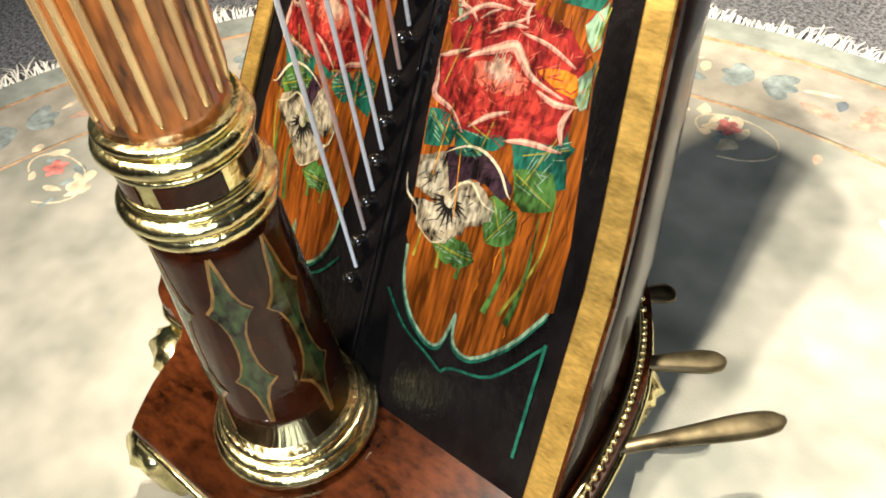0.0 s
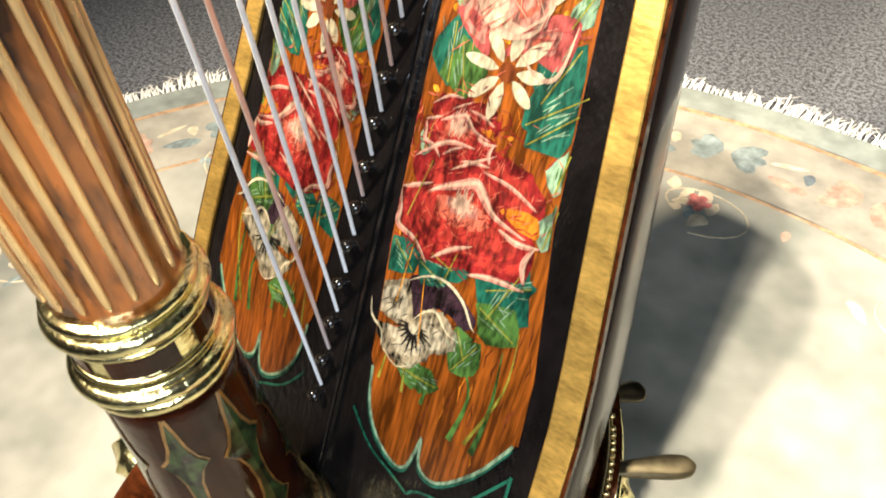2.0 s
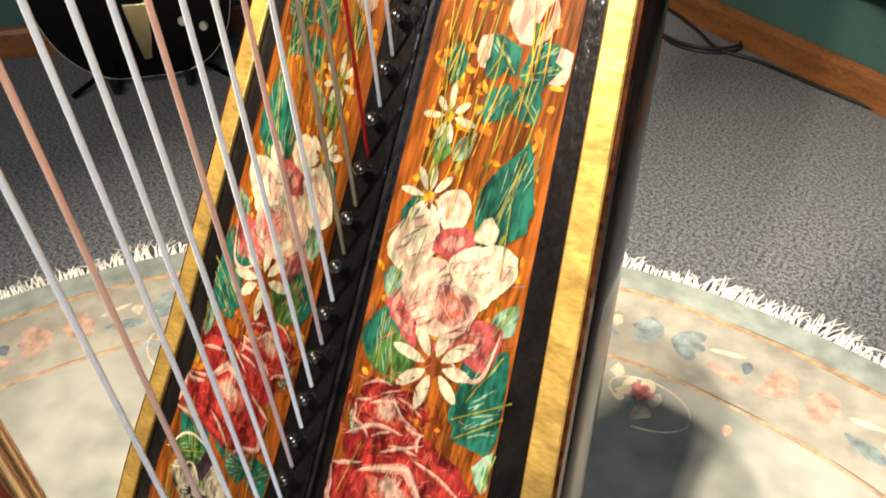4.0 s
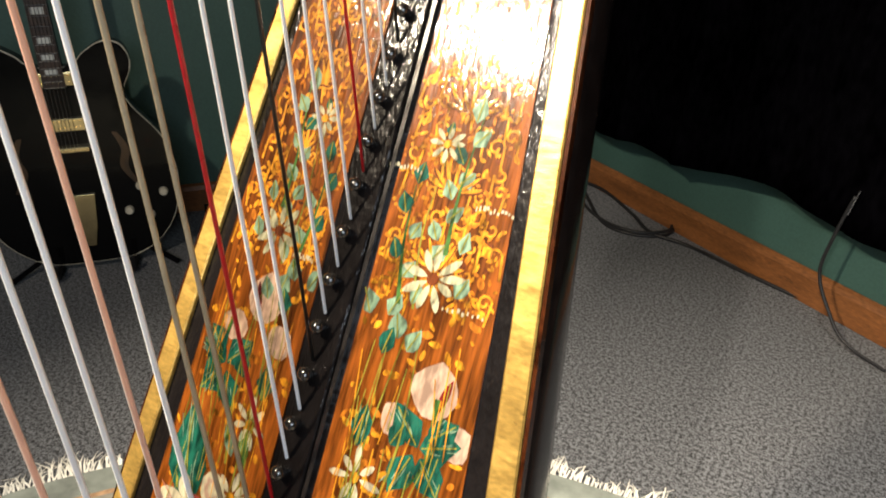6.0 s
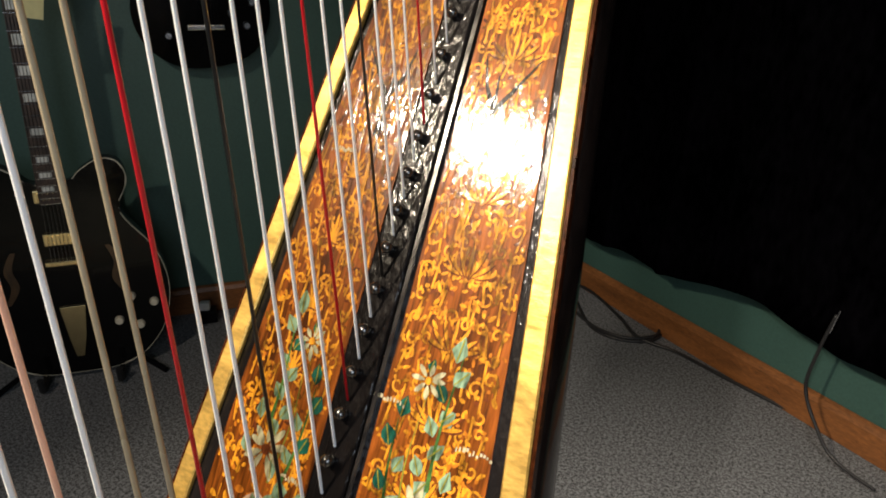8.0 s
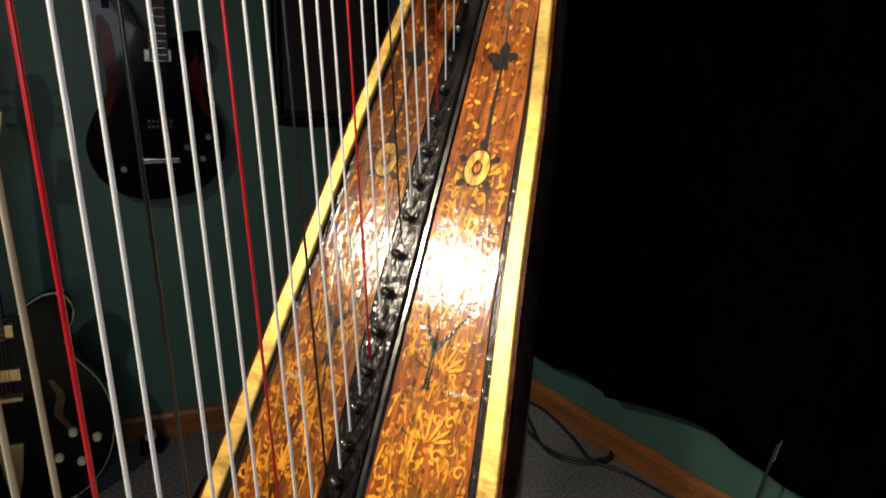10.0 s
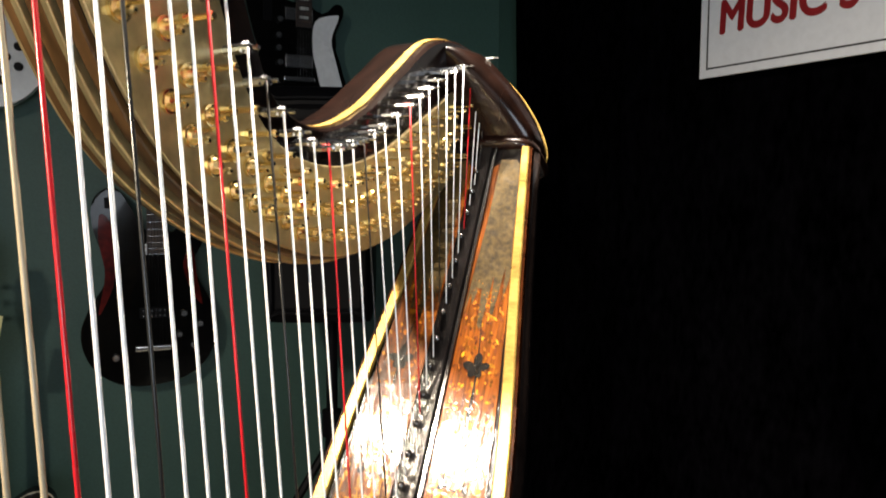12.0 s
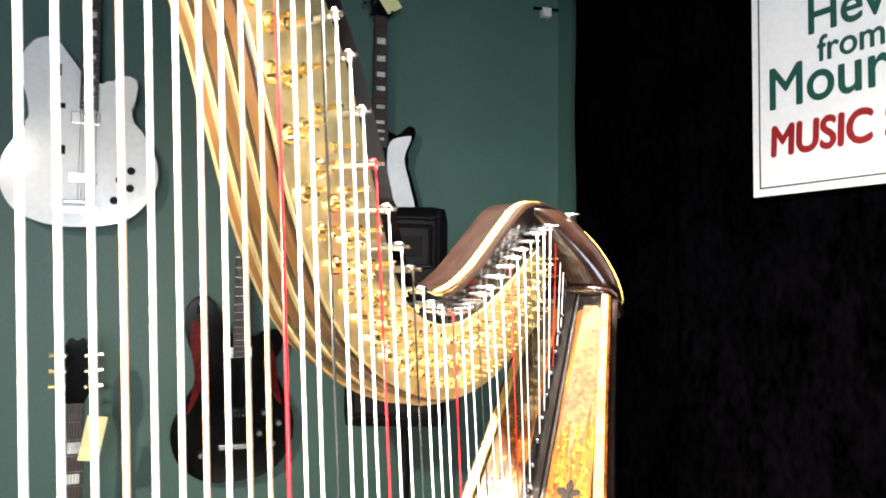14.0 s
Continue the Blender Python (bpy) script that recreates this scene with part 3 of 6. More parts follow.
def panel(side):
    """The amber panel, its foot cut into two lobes."""
    ls = [0.345 + (1.665 - 0.345) * i / 24 for i in range(25)]
    outer = [(lerp_table(PANEL, l), l) for l in ls]
    inner = [(lerp_table(INNER, l), l) for l in ls[::-1]]
    tip = [(0.036, 1.672), (0.024, 1.672)]
    foot = smooth_line([(0.041, 0.345), (0.047, 0.305), (0.062, 0.278), (0.084, 0.263), (0.098, 0.268), (0.105, 0.302)], 4)[1:] \
        + smooth_line([(0.105, 0.302), (0.110, 0.275), (0.130, 0.271), (0.158, 0.300), (0.176, 0.332), (0.182, 0.345)], 4)[1:-1]
    outline = [(side * x, l) for x, l in outer + tip + inner + foot]
    bm = bmesh.new()
    slab(bm, outline, lambda a, b, h: B(a, b, h), 0.0004, 0.0014)
    bmesh.ops.recalc_face_normals(bm, faces=bm.faces)
    bmesh.ops.triangulate(bm, faces=[f for f in bm.faces if len(f.verts) > 4])
    ob = part("panel", bm, ORANGE_WOOD, board, "amber varnished wood panel")
    bm = bmesh.new()
    rnd = random.Random(3)
    edge = [(side * (lerp_table(INNER, 1.53) + .001 + (lerp_table(PANEL, 1.53) - lerp_table(INNER, 1.53) - .002) * k / 12), 1.52 + rnd.uniform(-.04, .03)) for k in range(13)]
    slab(bm, edge + [(side * (lerp_table(PANEL, l) - .001), l) for l in (1.58, 1.64, 1.667)] + [(side * .036, 1.6735), (side * .0185, 1.6735), (side * .0185, 1.6)], lambda a, b, h: B(a, b, h), 0.0014, 0.0017)
    bmesh.ops.recalc_face_normals(bm, faces=bm.faces)
    part("worn_gilding", bm, WORN_GILT, board, "worn olive gilding at the panel's top")
    bm = bmesh.new()
    ribbon(bm, [(side * x, l) for x, l in foot], .0014, 0.0016, 0)
    ribbon(bm, [(side * x, l - .0035) for x, l in foot], .0016, 0.0015, 1)
    ribbon(bm, [(side * x, l) for x, l in ((0.188, 0.318), (0.190, 0.27), (0.193, 0.208))], .0014, 0.0016, 1)
    ribbon(bm, [(side * x, l) for x, l in smooth_line([(0.033, 0.290), (0.058, 0.264), (0.088, 0.251), (0.105, 0.243)], 4) + smooth_line([(0.106, 0.243), (0.116, 0.252), (0.153, 0.266), (0.188, 0.316)], 4)], .0013, 0.0017, 1)
    part("painted_outline", bm, [P_MINT, P_TEAL], board)
    return ob


def ribbon(bm, pts, width, h, mi=0, taper=False):
    """A brush stroke on the board."""
    p = [Vector(q) for q in pts]
    rows = []
    for i, q in enumerate(p):
        d = p[min(i + 1, len(p) - 1)] - p[max(i - 1, 0)]
        n = Vector((-d.y, d.x)).normalized() * width * (max(.12, math.sin(math.pi * (i + .3) / (len(p) - .4))) if taper == 2 else (1 - 0.85 * i / (len(p) - 1)) if taper else 1)
        rows.append([bm.verts.new(B(q.x + n.x, q.y + n.y, h)), bm.verts.new(B(q.x - n.x, q.y - n.y, h))])
    for a, b in zip(rows, rows[1:]):
        f = bm.faces.new((a[0], a[1], b[1], b[0]))
        f.material_index = mi
        f.normal_update()
        if f.normal.dot(OUT) < 0:
            f.normal_flip()


RND = random.Random(21)


def inside(x, l):
    """Holds a point within the panel's edges."""
    a = min(max(abs(x), lerp_table(INNER, l) + .001), lerp_table(PANEL, l) - .001)
    return (math.copysign(a, x), l)



def blob(bm, x, l, ang, ln, wd, h, mi, shape=None, jitter=0.12):
    """A painted petal or leaf: from its root at (x, l), ang from straight up the board, clockwise."""
    d, s = Vector((math.sin(ang), math.cos(ang))), Vector((math.cos(ang), -math.sin(ang)))
    shape = shape or ((0, .1), (.2, .7), (.5, 1), (.78, .82), (.95, .35), (1, 0))
    left = [(a, b * RND.uniform(1 - jitter, 1 + jitter)) for a, b in shape]
    right = [(a, -b * RND.uniform(1 - jitter, 1 + jitter)) for a, b in shape[:-1]][::-1]
    pts = [(x + d.x * ln * a + s.x * wd * b, l + d.y * ln * a + s.y * wd * b) for a, b in left + right]
    c = bm.verts.new(B(x + d.x * ln * .5, l + d.y * ln * .5, h + .00003))
    vs = [bm.verts.new(B(*inside(a, b), h)) for a, b in pts]
    for i in range(len(vs)):
        f = bm.faces.new((vs[i], vs[(i + 1) % len(vs)], c))
        f.material_index = mi
        f.normal_update()
        if f.normal.dot(OUT) < 0:
            f.normal_flip()


ROUND = ((0, .45), (.15, .8), (.4, 1), (.7, .95), (.9, .6), (1, 0))
RAGGED = ((0, .5), (.12, .9), (.3, .75), (.45, 1), (.6, .8), (.8, .9), (.92, .5), (1, 0))
BUD = ((0, .30), (.15, .72), (.4, 1), (.62, .92), (.8, .62), (.93, .25), (1, 0))
LEAF = ((0, .06), (.15, .55), (.4, 1), (.65, .75), (.85, .32), (1, 0))
H = 0.0018


def patch(bm, side, pts, h, mis, focus=None, rough=0.0015, n=4, step=.00006):
    """A painted patch: a closed outline in smaller and smaller coats of paint towards a focus."""
    line = smooth_line(pts, n, True)
    fx, fl = focus or (sum(p[0] for p in line) / len(line), sum(p[1] for p in line) / len(line))
    for j, mi in enumerate(mis):
        k = 1 - j / len(mis)
        ring = []
        for x, l in line:
            q = k * RND.uniform(.94, 1.06) if j else 1
            ring.append((fx + (x - fx) * q + RND.uniform(-rough, rough), fl + (l - fl) * q + RND.uniform(-rough, rough)))
        c = bm.verts.new(B(side * fx, fl, h + step * j + .00003))
        vs = [bm.verts.new(B(*inside(side * a, b), h + step * j)) for a, b in ring]
        for i in range(len(vs)):
            f = bm.faces.new((vs[i], vs[(i + 1) % len(vs)], c))
            f.material_index = mi
            f.normal_update()
            if f.normal.dot(OUT) < 0:
                f.normal_flip()


def hatch(bm, side, a, b, spread, count, length, width, h, mi, fan=.2):
    """Fine brush hairs between two places."""
    for i in range(count):
        t = RND.random()
        x, l = a[0] + (b[0] - a[0]) * t + RND.gauss(0, spread), a[1] + (b[1] - a[1]) * t + RND.gauss(0, spread)
        an = math.atan2(b[0] - a[0], b[1] - a[1]) + RND.gauss(0, fan)
        q = length * RND.uniform(.5, 1.2)
        ribbon(bm, [inside(side * (x + math.sin(an) * q * k), l + math.cos(an) * q * k) for k in (-.5, 0, .5)], width, h, mi, 2)


def pansy(side, x, l):
    bm = bmesh.new()
    at = lambda pts: [(x + a, l + b) for a, b in pts]
    patch(bm, side, at(((-.016, .034), (.000, .043), (.020, .046), (.040, .036), (.050, .026), (.042, .016), (.024, .022), (.008, .018), (-.003, .004))), H, [1, 1], rough=.0006)
    hatch(bm, side, (x + .006, l + .012), (x + .030, l + .034), .009, 26, .020, .0004, H + .0003, 3, .4)
    patch(bm, side, at(((-.026, .028), (-.016, .032), (-.004, .002), (-.014, -.007), (-.034, -.007), (-.047, .006), (-.040, .020))), H + .0002, [0, 2, 2, 0], focus=(x - .022, l + .008), rough=.0016)
    patch(bm, side, at(((-.004, .001), (.012, .021), (.026, .016), (.038, .011), (.039, -.004), (.022, -.016), (.012, -.030), (-.006, -.043), (-.028, -.032), (-.041, -.016), (-.024, -.016))), H + .0005, [0, 2, 2], rough=.0020)
    # ruffled pale lips
    for pts, wd in ((((-.016, .034), (.0, .043), (.018, .046), (.034, .038), (.046, .022), (.052, .020)), .0024), (((-.003, .003), (.006, .015), (.016, .019), (.028, .008), (.042, .004)), .0021),
                    (((-.047, .004), (-.042, -.012), (-.030, -.020), (-.026, -.034)), .0022), (((-.026, -.034), (-.008, -.044), (.006, -.036)), .0012)):
        ribbon(bm, smooth_line([(side * (a + RND.uniform(-.0012, .0012)), b + RND.uniform(-.0012, .0012)) for a, b in at(pts)], 3), wd * .55, H + .0010, 4, 2)
    for a0, r1 in ((-2.2, .018), (-1.9, .021), (-1.6, .017), (-2.5, .012), (2.75, .020), (3.0, .025), (3.25, .026), (3.5, .022), (3.8, .018), (1.7, .016), (1.95, .021), (2.2, .018), (1.4, .012)):
        a = side * a0
        ribbon(bm, [(side * x + math.sin(a) * r, l - .003 + math.cos(a) * r) for r in (.006, r1 * .6, r1)], .0017, H + .0012, 3, True)
    hatch(bm, side, (x - .03, l - .005), (x - .015, l + .018), .008, 14, .012, .0004, H + .0011, 3, .5)
    hatch(bm, side, (x - .01, l - .03), (x + .02, l - .004), .008, 16, .012, .0004, H + .0011, 3, .6)
    part("painted_pansy", bm, [P_GREY, P_PURPLE, P_GREYPALE, P_BLACK, P_CREAM, P_YELLOW], board)


P_GREYPALE = paint("paint_pale_grey", (0.25, 0.22, 0.155), 0.4)


def red_rose(side, x, l, w, ht):
    bm = bmesh.new()
    at = lambda pts: [(x + a * w, l + b * ht) for a, b in pts]
    # outer petals behind, then the cup, glowing towards its middle
    patch(bm, side, at(((-.95, .55), (-.55, 1.0), (.2, 1.15), (.8, .95), (1.05, .5), (.8, .1), (0, .0), (-.7, .1))), H, [1, 0, 1, 0], rough=.0025)
    patch(bm, side, at(((.45, .35), (.9, .45), (1.0, .15), (.6, .05))), H + .0004, [5, 5], rough=.002)
    patch(bm, side, at(((-.98, .02), (-.55, .22), (-.28, .42), (.05, .55), (.35, .38), (.75, .12), (1.02, .05), (1.0, -.55), (.65, -.72), (.3, -.82), (-.35, -1.0), (-.88, -.62))), H + .0006, [1, 0, 1, 0, 1, 0, 0, 0, 4, 4, 2, 3, 3], focus=(x - .08 * w, l + .22 * ht), rough=.0016, step=.00004)
    hatch(bm, side, (x - .5 * w, l - .5 * ht), (x + .5 * w, l - .2 * ht), .014, 40, .018, .0005, H + .0008, 1, .8)
    hatch(bm, side, (x - .10 * w, l + .05 * ht), (x - .06 * w, l + .40 * ht), .0035, 36, .010, .0005, H + .0014, 3, .15)
    hatch(bm, side, (x - .4 * w, l - .1 * ht), (x + .35 * w, l + .2 * ht), .014, 24, .010, .0004, H + .0012, 4, 1.2)
    hatch(bm, side, (x - .7 * w, l - .7 * ht), (x + .8 * w, l + .2 * ht), .016, 110, .010, .0006, H + .0010, 1, 1.6)
    hatch(bm, side, (x - .8 * w, l - .5 * ht), (x + .8 * w, l + .7 * ht), .018, 60, .009, .0004, H + .0011, 4, 1.6)
    for pts, wd in ((((-.58, .14), (-.40, .30), (-.15, .46), (.06, .58), (.22, .40), (.42, .20), (.86, .06)), .0058), (((-.98, -.02), (-.92, -.35), (-.90, -.62), (-.6, -.75), (-.36, -1.05)), .0036),
                    (((-1.0, .02), (-.8, .14), (-.55, .30)), .0028), (((.50, .05), (.78, -.04), (1.08, .03)), .0034), (((1.02, .02), (.94, -.3), (1.02, -.62)), .0036), (((-.30, -.92), (-.05, -.62), (.22, -.42)), .0030), (((.25, -.90), (.6, -.76), (1.05, -.72)), .0034),
                    (((-.9, .6), (-.5, 1.02), (-.1, 1.08)), .0028), (((.1, .8), (.5, .75), (.9, .55)), .0022), (((-.35, .62), (-.1, .85), (.2, 1.1)), .0020)):
        ribbon(bm, smooth_line([inside(side * a, b) for a, b in at(pts)], 4), wd * .72 * max(.6, w / .06), H + .0016, 2, 2)
        ribbon(bm, smooth_line([inside(side * (a + .0008), b + .0008) for a, b in at(pts)], 4), wd * .28 * max(.6, w / .06), H + .0018, 3, 2)
    part("painted_rose", bm, [P_RED, P_DEEP, P_PINK, P_BLUSH, P_CORAL, P_AMBER], board)["kind"] = "stuff"


def pink_rose(side, x, l):
    bm = bmesh.new()
    at = lambda pts: [(x + a, l + b) for a, b in pts]
    shapes = ((((-.042, -.044), (-.034, -.030), (-.020, -.042), (-.010, -.054), (-.010, -.072), (-.032, -.060)), [3, 2, 3]),
              (((.003, -.068), (.014, -.046), (.032, -.034), (.052, -.034), (.049, -.066), (.016, -.062)), [3, 3, 2, 4]),
              (((-.020, .036), (-.008, .046), (.005, .038), (.002, .022), (-.014, .018)), [0, 5, 0]),
              (((-.052, -.010), (-.036, .022), (-.018, .022), (-.012, .0), (-.030, -.022)), [0, 5, 0, 0]),
              (((-.016, .002), (-.008, .018), (.016, .022), (.012, .006), (-.004, -.001)), [3, 2]),
              (((-.032, -.028), (-.014, -.006), (.002, -.004), (.026, -.026), (.028, -.042), (.010, -.056), (-.012, -.052)), [5, 0, 5, 0]),
              (((.0, -.002), (.022, .016), (.044, .018), (.051, .004), (.040, -.014), (.032, -.026), (.010, -.022)), [0, 5, 0]),
              (((-.006, -.018), (.014, -.016), (.030, -.020), (.029, -.036), (.010, -.052), (-.004, -.040)), [5, 2, 4, 2]),
              (((.014, .018), (.019, .034), (.029, .030), (.027, .018)), [0, 0]))
    for i, (pts, mis) in enumerate(shapes):
        patch(bm, side, at(pts), H + i * .00018, mis, rough=.0010, step=.00004)
    top = H + .0019
    for a, b, m in (((-.02, -.045), (.005, -.01), 1), ((.01, -.015), (.04, .01), 1), ((-.04, -.005), (-.02, .018), 1), ((-.01, -.01), (.02, -.04), 0), ((-.03, -.06), (-.015, -.04), 2), ((.02, -.055), (.045, -.04), 3)):
        hatch(bm, side, (x + a[0], l + a[1]), (x + b[0], l + b[1]), .008, 12, .018, .0005, top, (5, 2, 4, 3)[m] if m < 4 else 0, .35)
    ribbon(bm, smooth_line([(side * a, b) for a, b in at(((-.002, -.003), (.010, -.012), (.022, -.016), (.034, -.018)))], 4), .0022, top + .0002, 0, 2)
    ribbon(bm, smooth_line([(side * a, b) for a, b in at(((.016, -.062), (.034, -.074), (.048, -.068), (.052, -.036)))], 4), .0016, top + .0002, 5, 2)
    part("painted_rose", bm, [P_CREAM, P_BLUSH, P_PINK, P_DUSK, P_CORAL, P_BLUSH], board)


P_PETAL = paint("paint_greenish_cream", (0.29, 0.27, 0.165), 0.35)


def daisy(side, x, l, r, petals=8, centre=1, m=None):
    bm = bmesh.new()
    for i in range(petals):
        a = 6.283 * i / petals + RND.uniform(-.18, .18)
        blob(bm, side * x + math.sin(a) * r * .22, l + math.cos(a) * r * .22, a, r * RND.uniform(.6, .95), r * .14, H + .0003 + i * .00003, 0)
    blob(bm, side * x, l - r * .2, 0, r * .4, r * .2, H + .0009, centre, ROUND)
    part("painted_daisy", bm, [m or P_CREAM, P_YELLOW, P_BROWN], board)["kind"] = "stuff"


def leaves(side, items):
    """items: (x, l, angle, length, width, colour)"""
    bm = bmesh.new()
    for i, (x, l, a, ln, wd, c) in enumerate(items):
        if l > .88:
            ln, wd = ln * .8, wd * .72
        blob(bm, side * x, l, side * a, ln, wd, H + .00002 * (i % 9), c, LEAF, .2)
        ribbon(bm, [(side * x + math.sin(side * a) * ln * k, l + math.cos(a) * ln * k) for k in (.05, .5, .9)], .0005, H + .0007, 3)
        if ln > .024:
            for k in range(7):
                t, b = RND.uniform(.15, .75), RND.gauss(0, .28)
                q = [(x + math.sin(a) * ln * (t + e) + math.cos(a) * wd * b * (1 + e), l + math.cos(a) * ln * (t + e) - math.sin(a) * wd * b * (1 + e)) for e in (0, .12, .25)]
                ribbon(bm, [inside(side * u, v) for u, v in q], .0005, H + .0006, 2 if c != 2 else 0, 2)
    part("painted_leaves", bm, [P_GREEN, P_TEAL, P_MINT, P_OLIVE], board)


def stems(side, items):
    bm = bmesh.new()
    for pts, wd, c in items:
        ribbon(bm, smooth_line([(side * x, l) for x, l in pts], 5), wd, H + .0001, c, True)
    part("painted_stem", bm, [P_GREEN, P_OLIVE, P_BLACK, P_YELLOW, P_BROWN], board)["kind"] = "stuff"


def scrollwork(side):
    """Ochre curls over the upper half of the panel."""
    bm = bmesh.new()
    rnd = random.Random(5)
    l, row = 0.87, 0
    while l < 1.53:
        x0, x1 = lerp_table(INNER, l) + .003, lerp_table(PANEL, l) - .003
        mid, hw = (x0 + x1) / 2, (x1 - x0) / 2
        dense = 1.0 if l > .90 else .22
        plain = l > 1.36
        for col in (-.84, -.52, -.2, .2, .52, .84):
            if plain or rnd.random() > dense * .92:
                continue
            sg = math.copysign(1, col)
            c0 = Vector((mid + hw * (col + rnd.uniform(-.08, .08)), l + rnd.uniform(-.006, .006)))
            r0 = hw * rnd.uniform(.09, .17)
            ph = rnd.uniform(-.6, .6) + (3.1 if row % 2 else 0)
            pts = [(side * (c0.x + sg * r0 * (1 - u / 8.5) * math.cos(u + ph)), c0.y + r0 * (1 - u / 8.5) * math.sin(u + ph)) for u in [k * .45 for k in range(15)]]
            tail = Vector(pts[0]) + Vector((rnd.uniform(-.004, .004), -.016))
            ribbon(bm, [tuple(tail)] + pts, .0013, H - .00014, 1)
            ribbon(bm, [tuple(tail)] + pts, .0009, H - .0001, 0)
            for k in range(5):
                a = rnd.uniform(0, 6.28)
                blob(bm, side * (c0.x + math.cos(a) * r0 * 1.15), c0.y + math.sin(a) * r0 * 1.15, a + 1.2, rnd.uniform(.003, .007), .0012, H - .00005, rnd.choice((0, 0, 2)))
        # a palmette on the middle line
        if row % 3 == 0 and dense == 1 and not plain:
            for k in range(-3, 4):
                a = k * .42
                ln = .026 - .003 * abs(k)
                blob(bm, side * (mid + .002 * k), l - .004, a, ln, .0020, H - .00004, 1)
                blob(bm, side * (mid + .002 * k), l - .003, a, ln * .9, .0014, H, 0)
        for k in range(int(26 * dense)):
            blob(bm, side * rnd.uniform(x0, x1), l + rnd.uniform(-.012, .012), rnd.uniform(0, 6.28), rnd.uniform(.003, .008), rnd.uniform(.0010, .0018), H - .00012, rnd.choice((1, 1, 2, 2, 0) if plain else (0, 0, 1, 2, 2)))
        l += .0175
        row += 1
    part("painted_scrollwork", bm, [P_YELLOW, P_BROWN, P_AMBER], board)["kind"] = "stuff"
    # thin scratched lines along the panel and the orange clusters of small petals
    bm = bmesh.new()
    for i in range(230):
        l = rnd.uniform(.56, 0.96)
        x = rnd.uniform(lerp_table(INNER, l) + .005, lerp_table(PANEL, l) - .006)
        blob(bm, side * x, l, rnd.uniform(0, 6.28), rnd.uniform(.004, .010), rnd.uniform(.0012, .0030), H - .00015, rnd.choice((0, 2)))
    for i in range(80):
        l = rnd.uniform(.30, .82)
        x = rnd.uniform(lerp_table(INNER, l) + .006, lerp_table(PANEL, l) - .012)
        if l < .70 and rnd.random() > .12:
            continue
        a = rnd.gauss(0, .12)
        ln = rnd.uniform(.03, .075)
        ribbon(bm, [(side * (x + math.sin(a) * ln * k), l + ln * k) for k in (0, .5, 1)], .0004, H + .0024, rnd.choice((0, 1)))
    for i in range(150):
        l = rnd.uniform(.29, .62)
        x = rnd.uniform(lerp_table(INNER, max(l, .34)) + .004, lerp_table(PANEL, l) - .006)
        if l < .34 and not .06 < x < .16:
            continue
        ln = rnd.uniform(.008, .028)
        ribbon(bm, [(side * x, l), (side * (x + rnd.gauss(0, .0015)), l + ln * .5), (side * (x + rnd.gauss(0, .002)), l + ln)], rnd.uniform(.0004, .0011), H - .0002, rnd.choice((2, 3, 3)), 2)
    part("painted_petals", bm, [P_YELLOW, P_OLIVE, P_AMBER, P_BROWN], board)["kind"] = "stuff"
    # glints off chips and cracks in the varnish, painted as short cream dashes
    bm = bmesh.new()
    for x0, x1, l in ((.011, .042, .980), (.086, .114, .9655), (.074, .114, .898), (.065, .092, 1.168)) if side > 0 else ((.060, .085, 1.15), (.03, .05, .90)):
        for k in range(11):
            x = x0 + (x1 - x0) * k / 11
            q = l + rnd.uniform(-.0015, .0015) - .02 * (x - x0)
            ribbon(bm, [(side * x, q), (side * (x + rnd.uniform(.0008, .0022)), q)], rnd.uniform(.0008, .0016), H + .0013, 0)
    part("chip_glints", bm, [P_CREAM], board)["kind"] = "stuff"


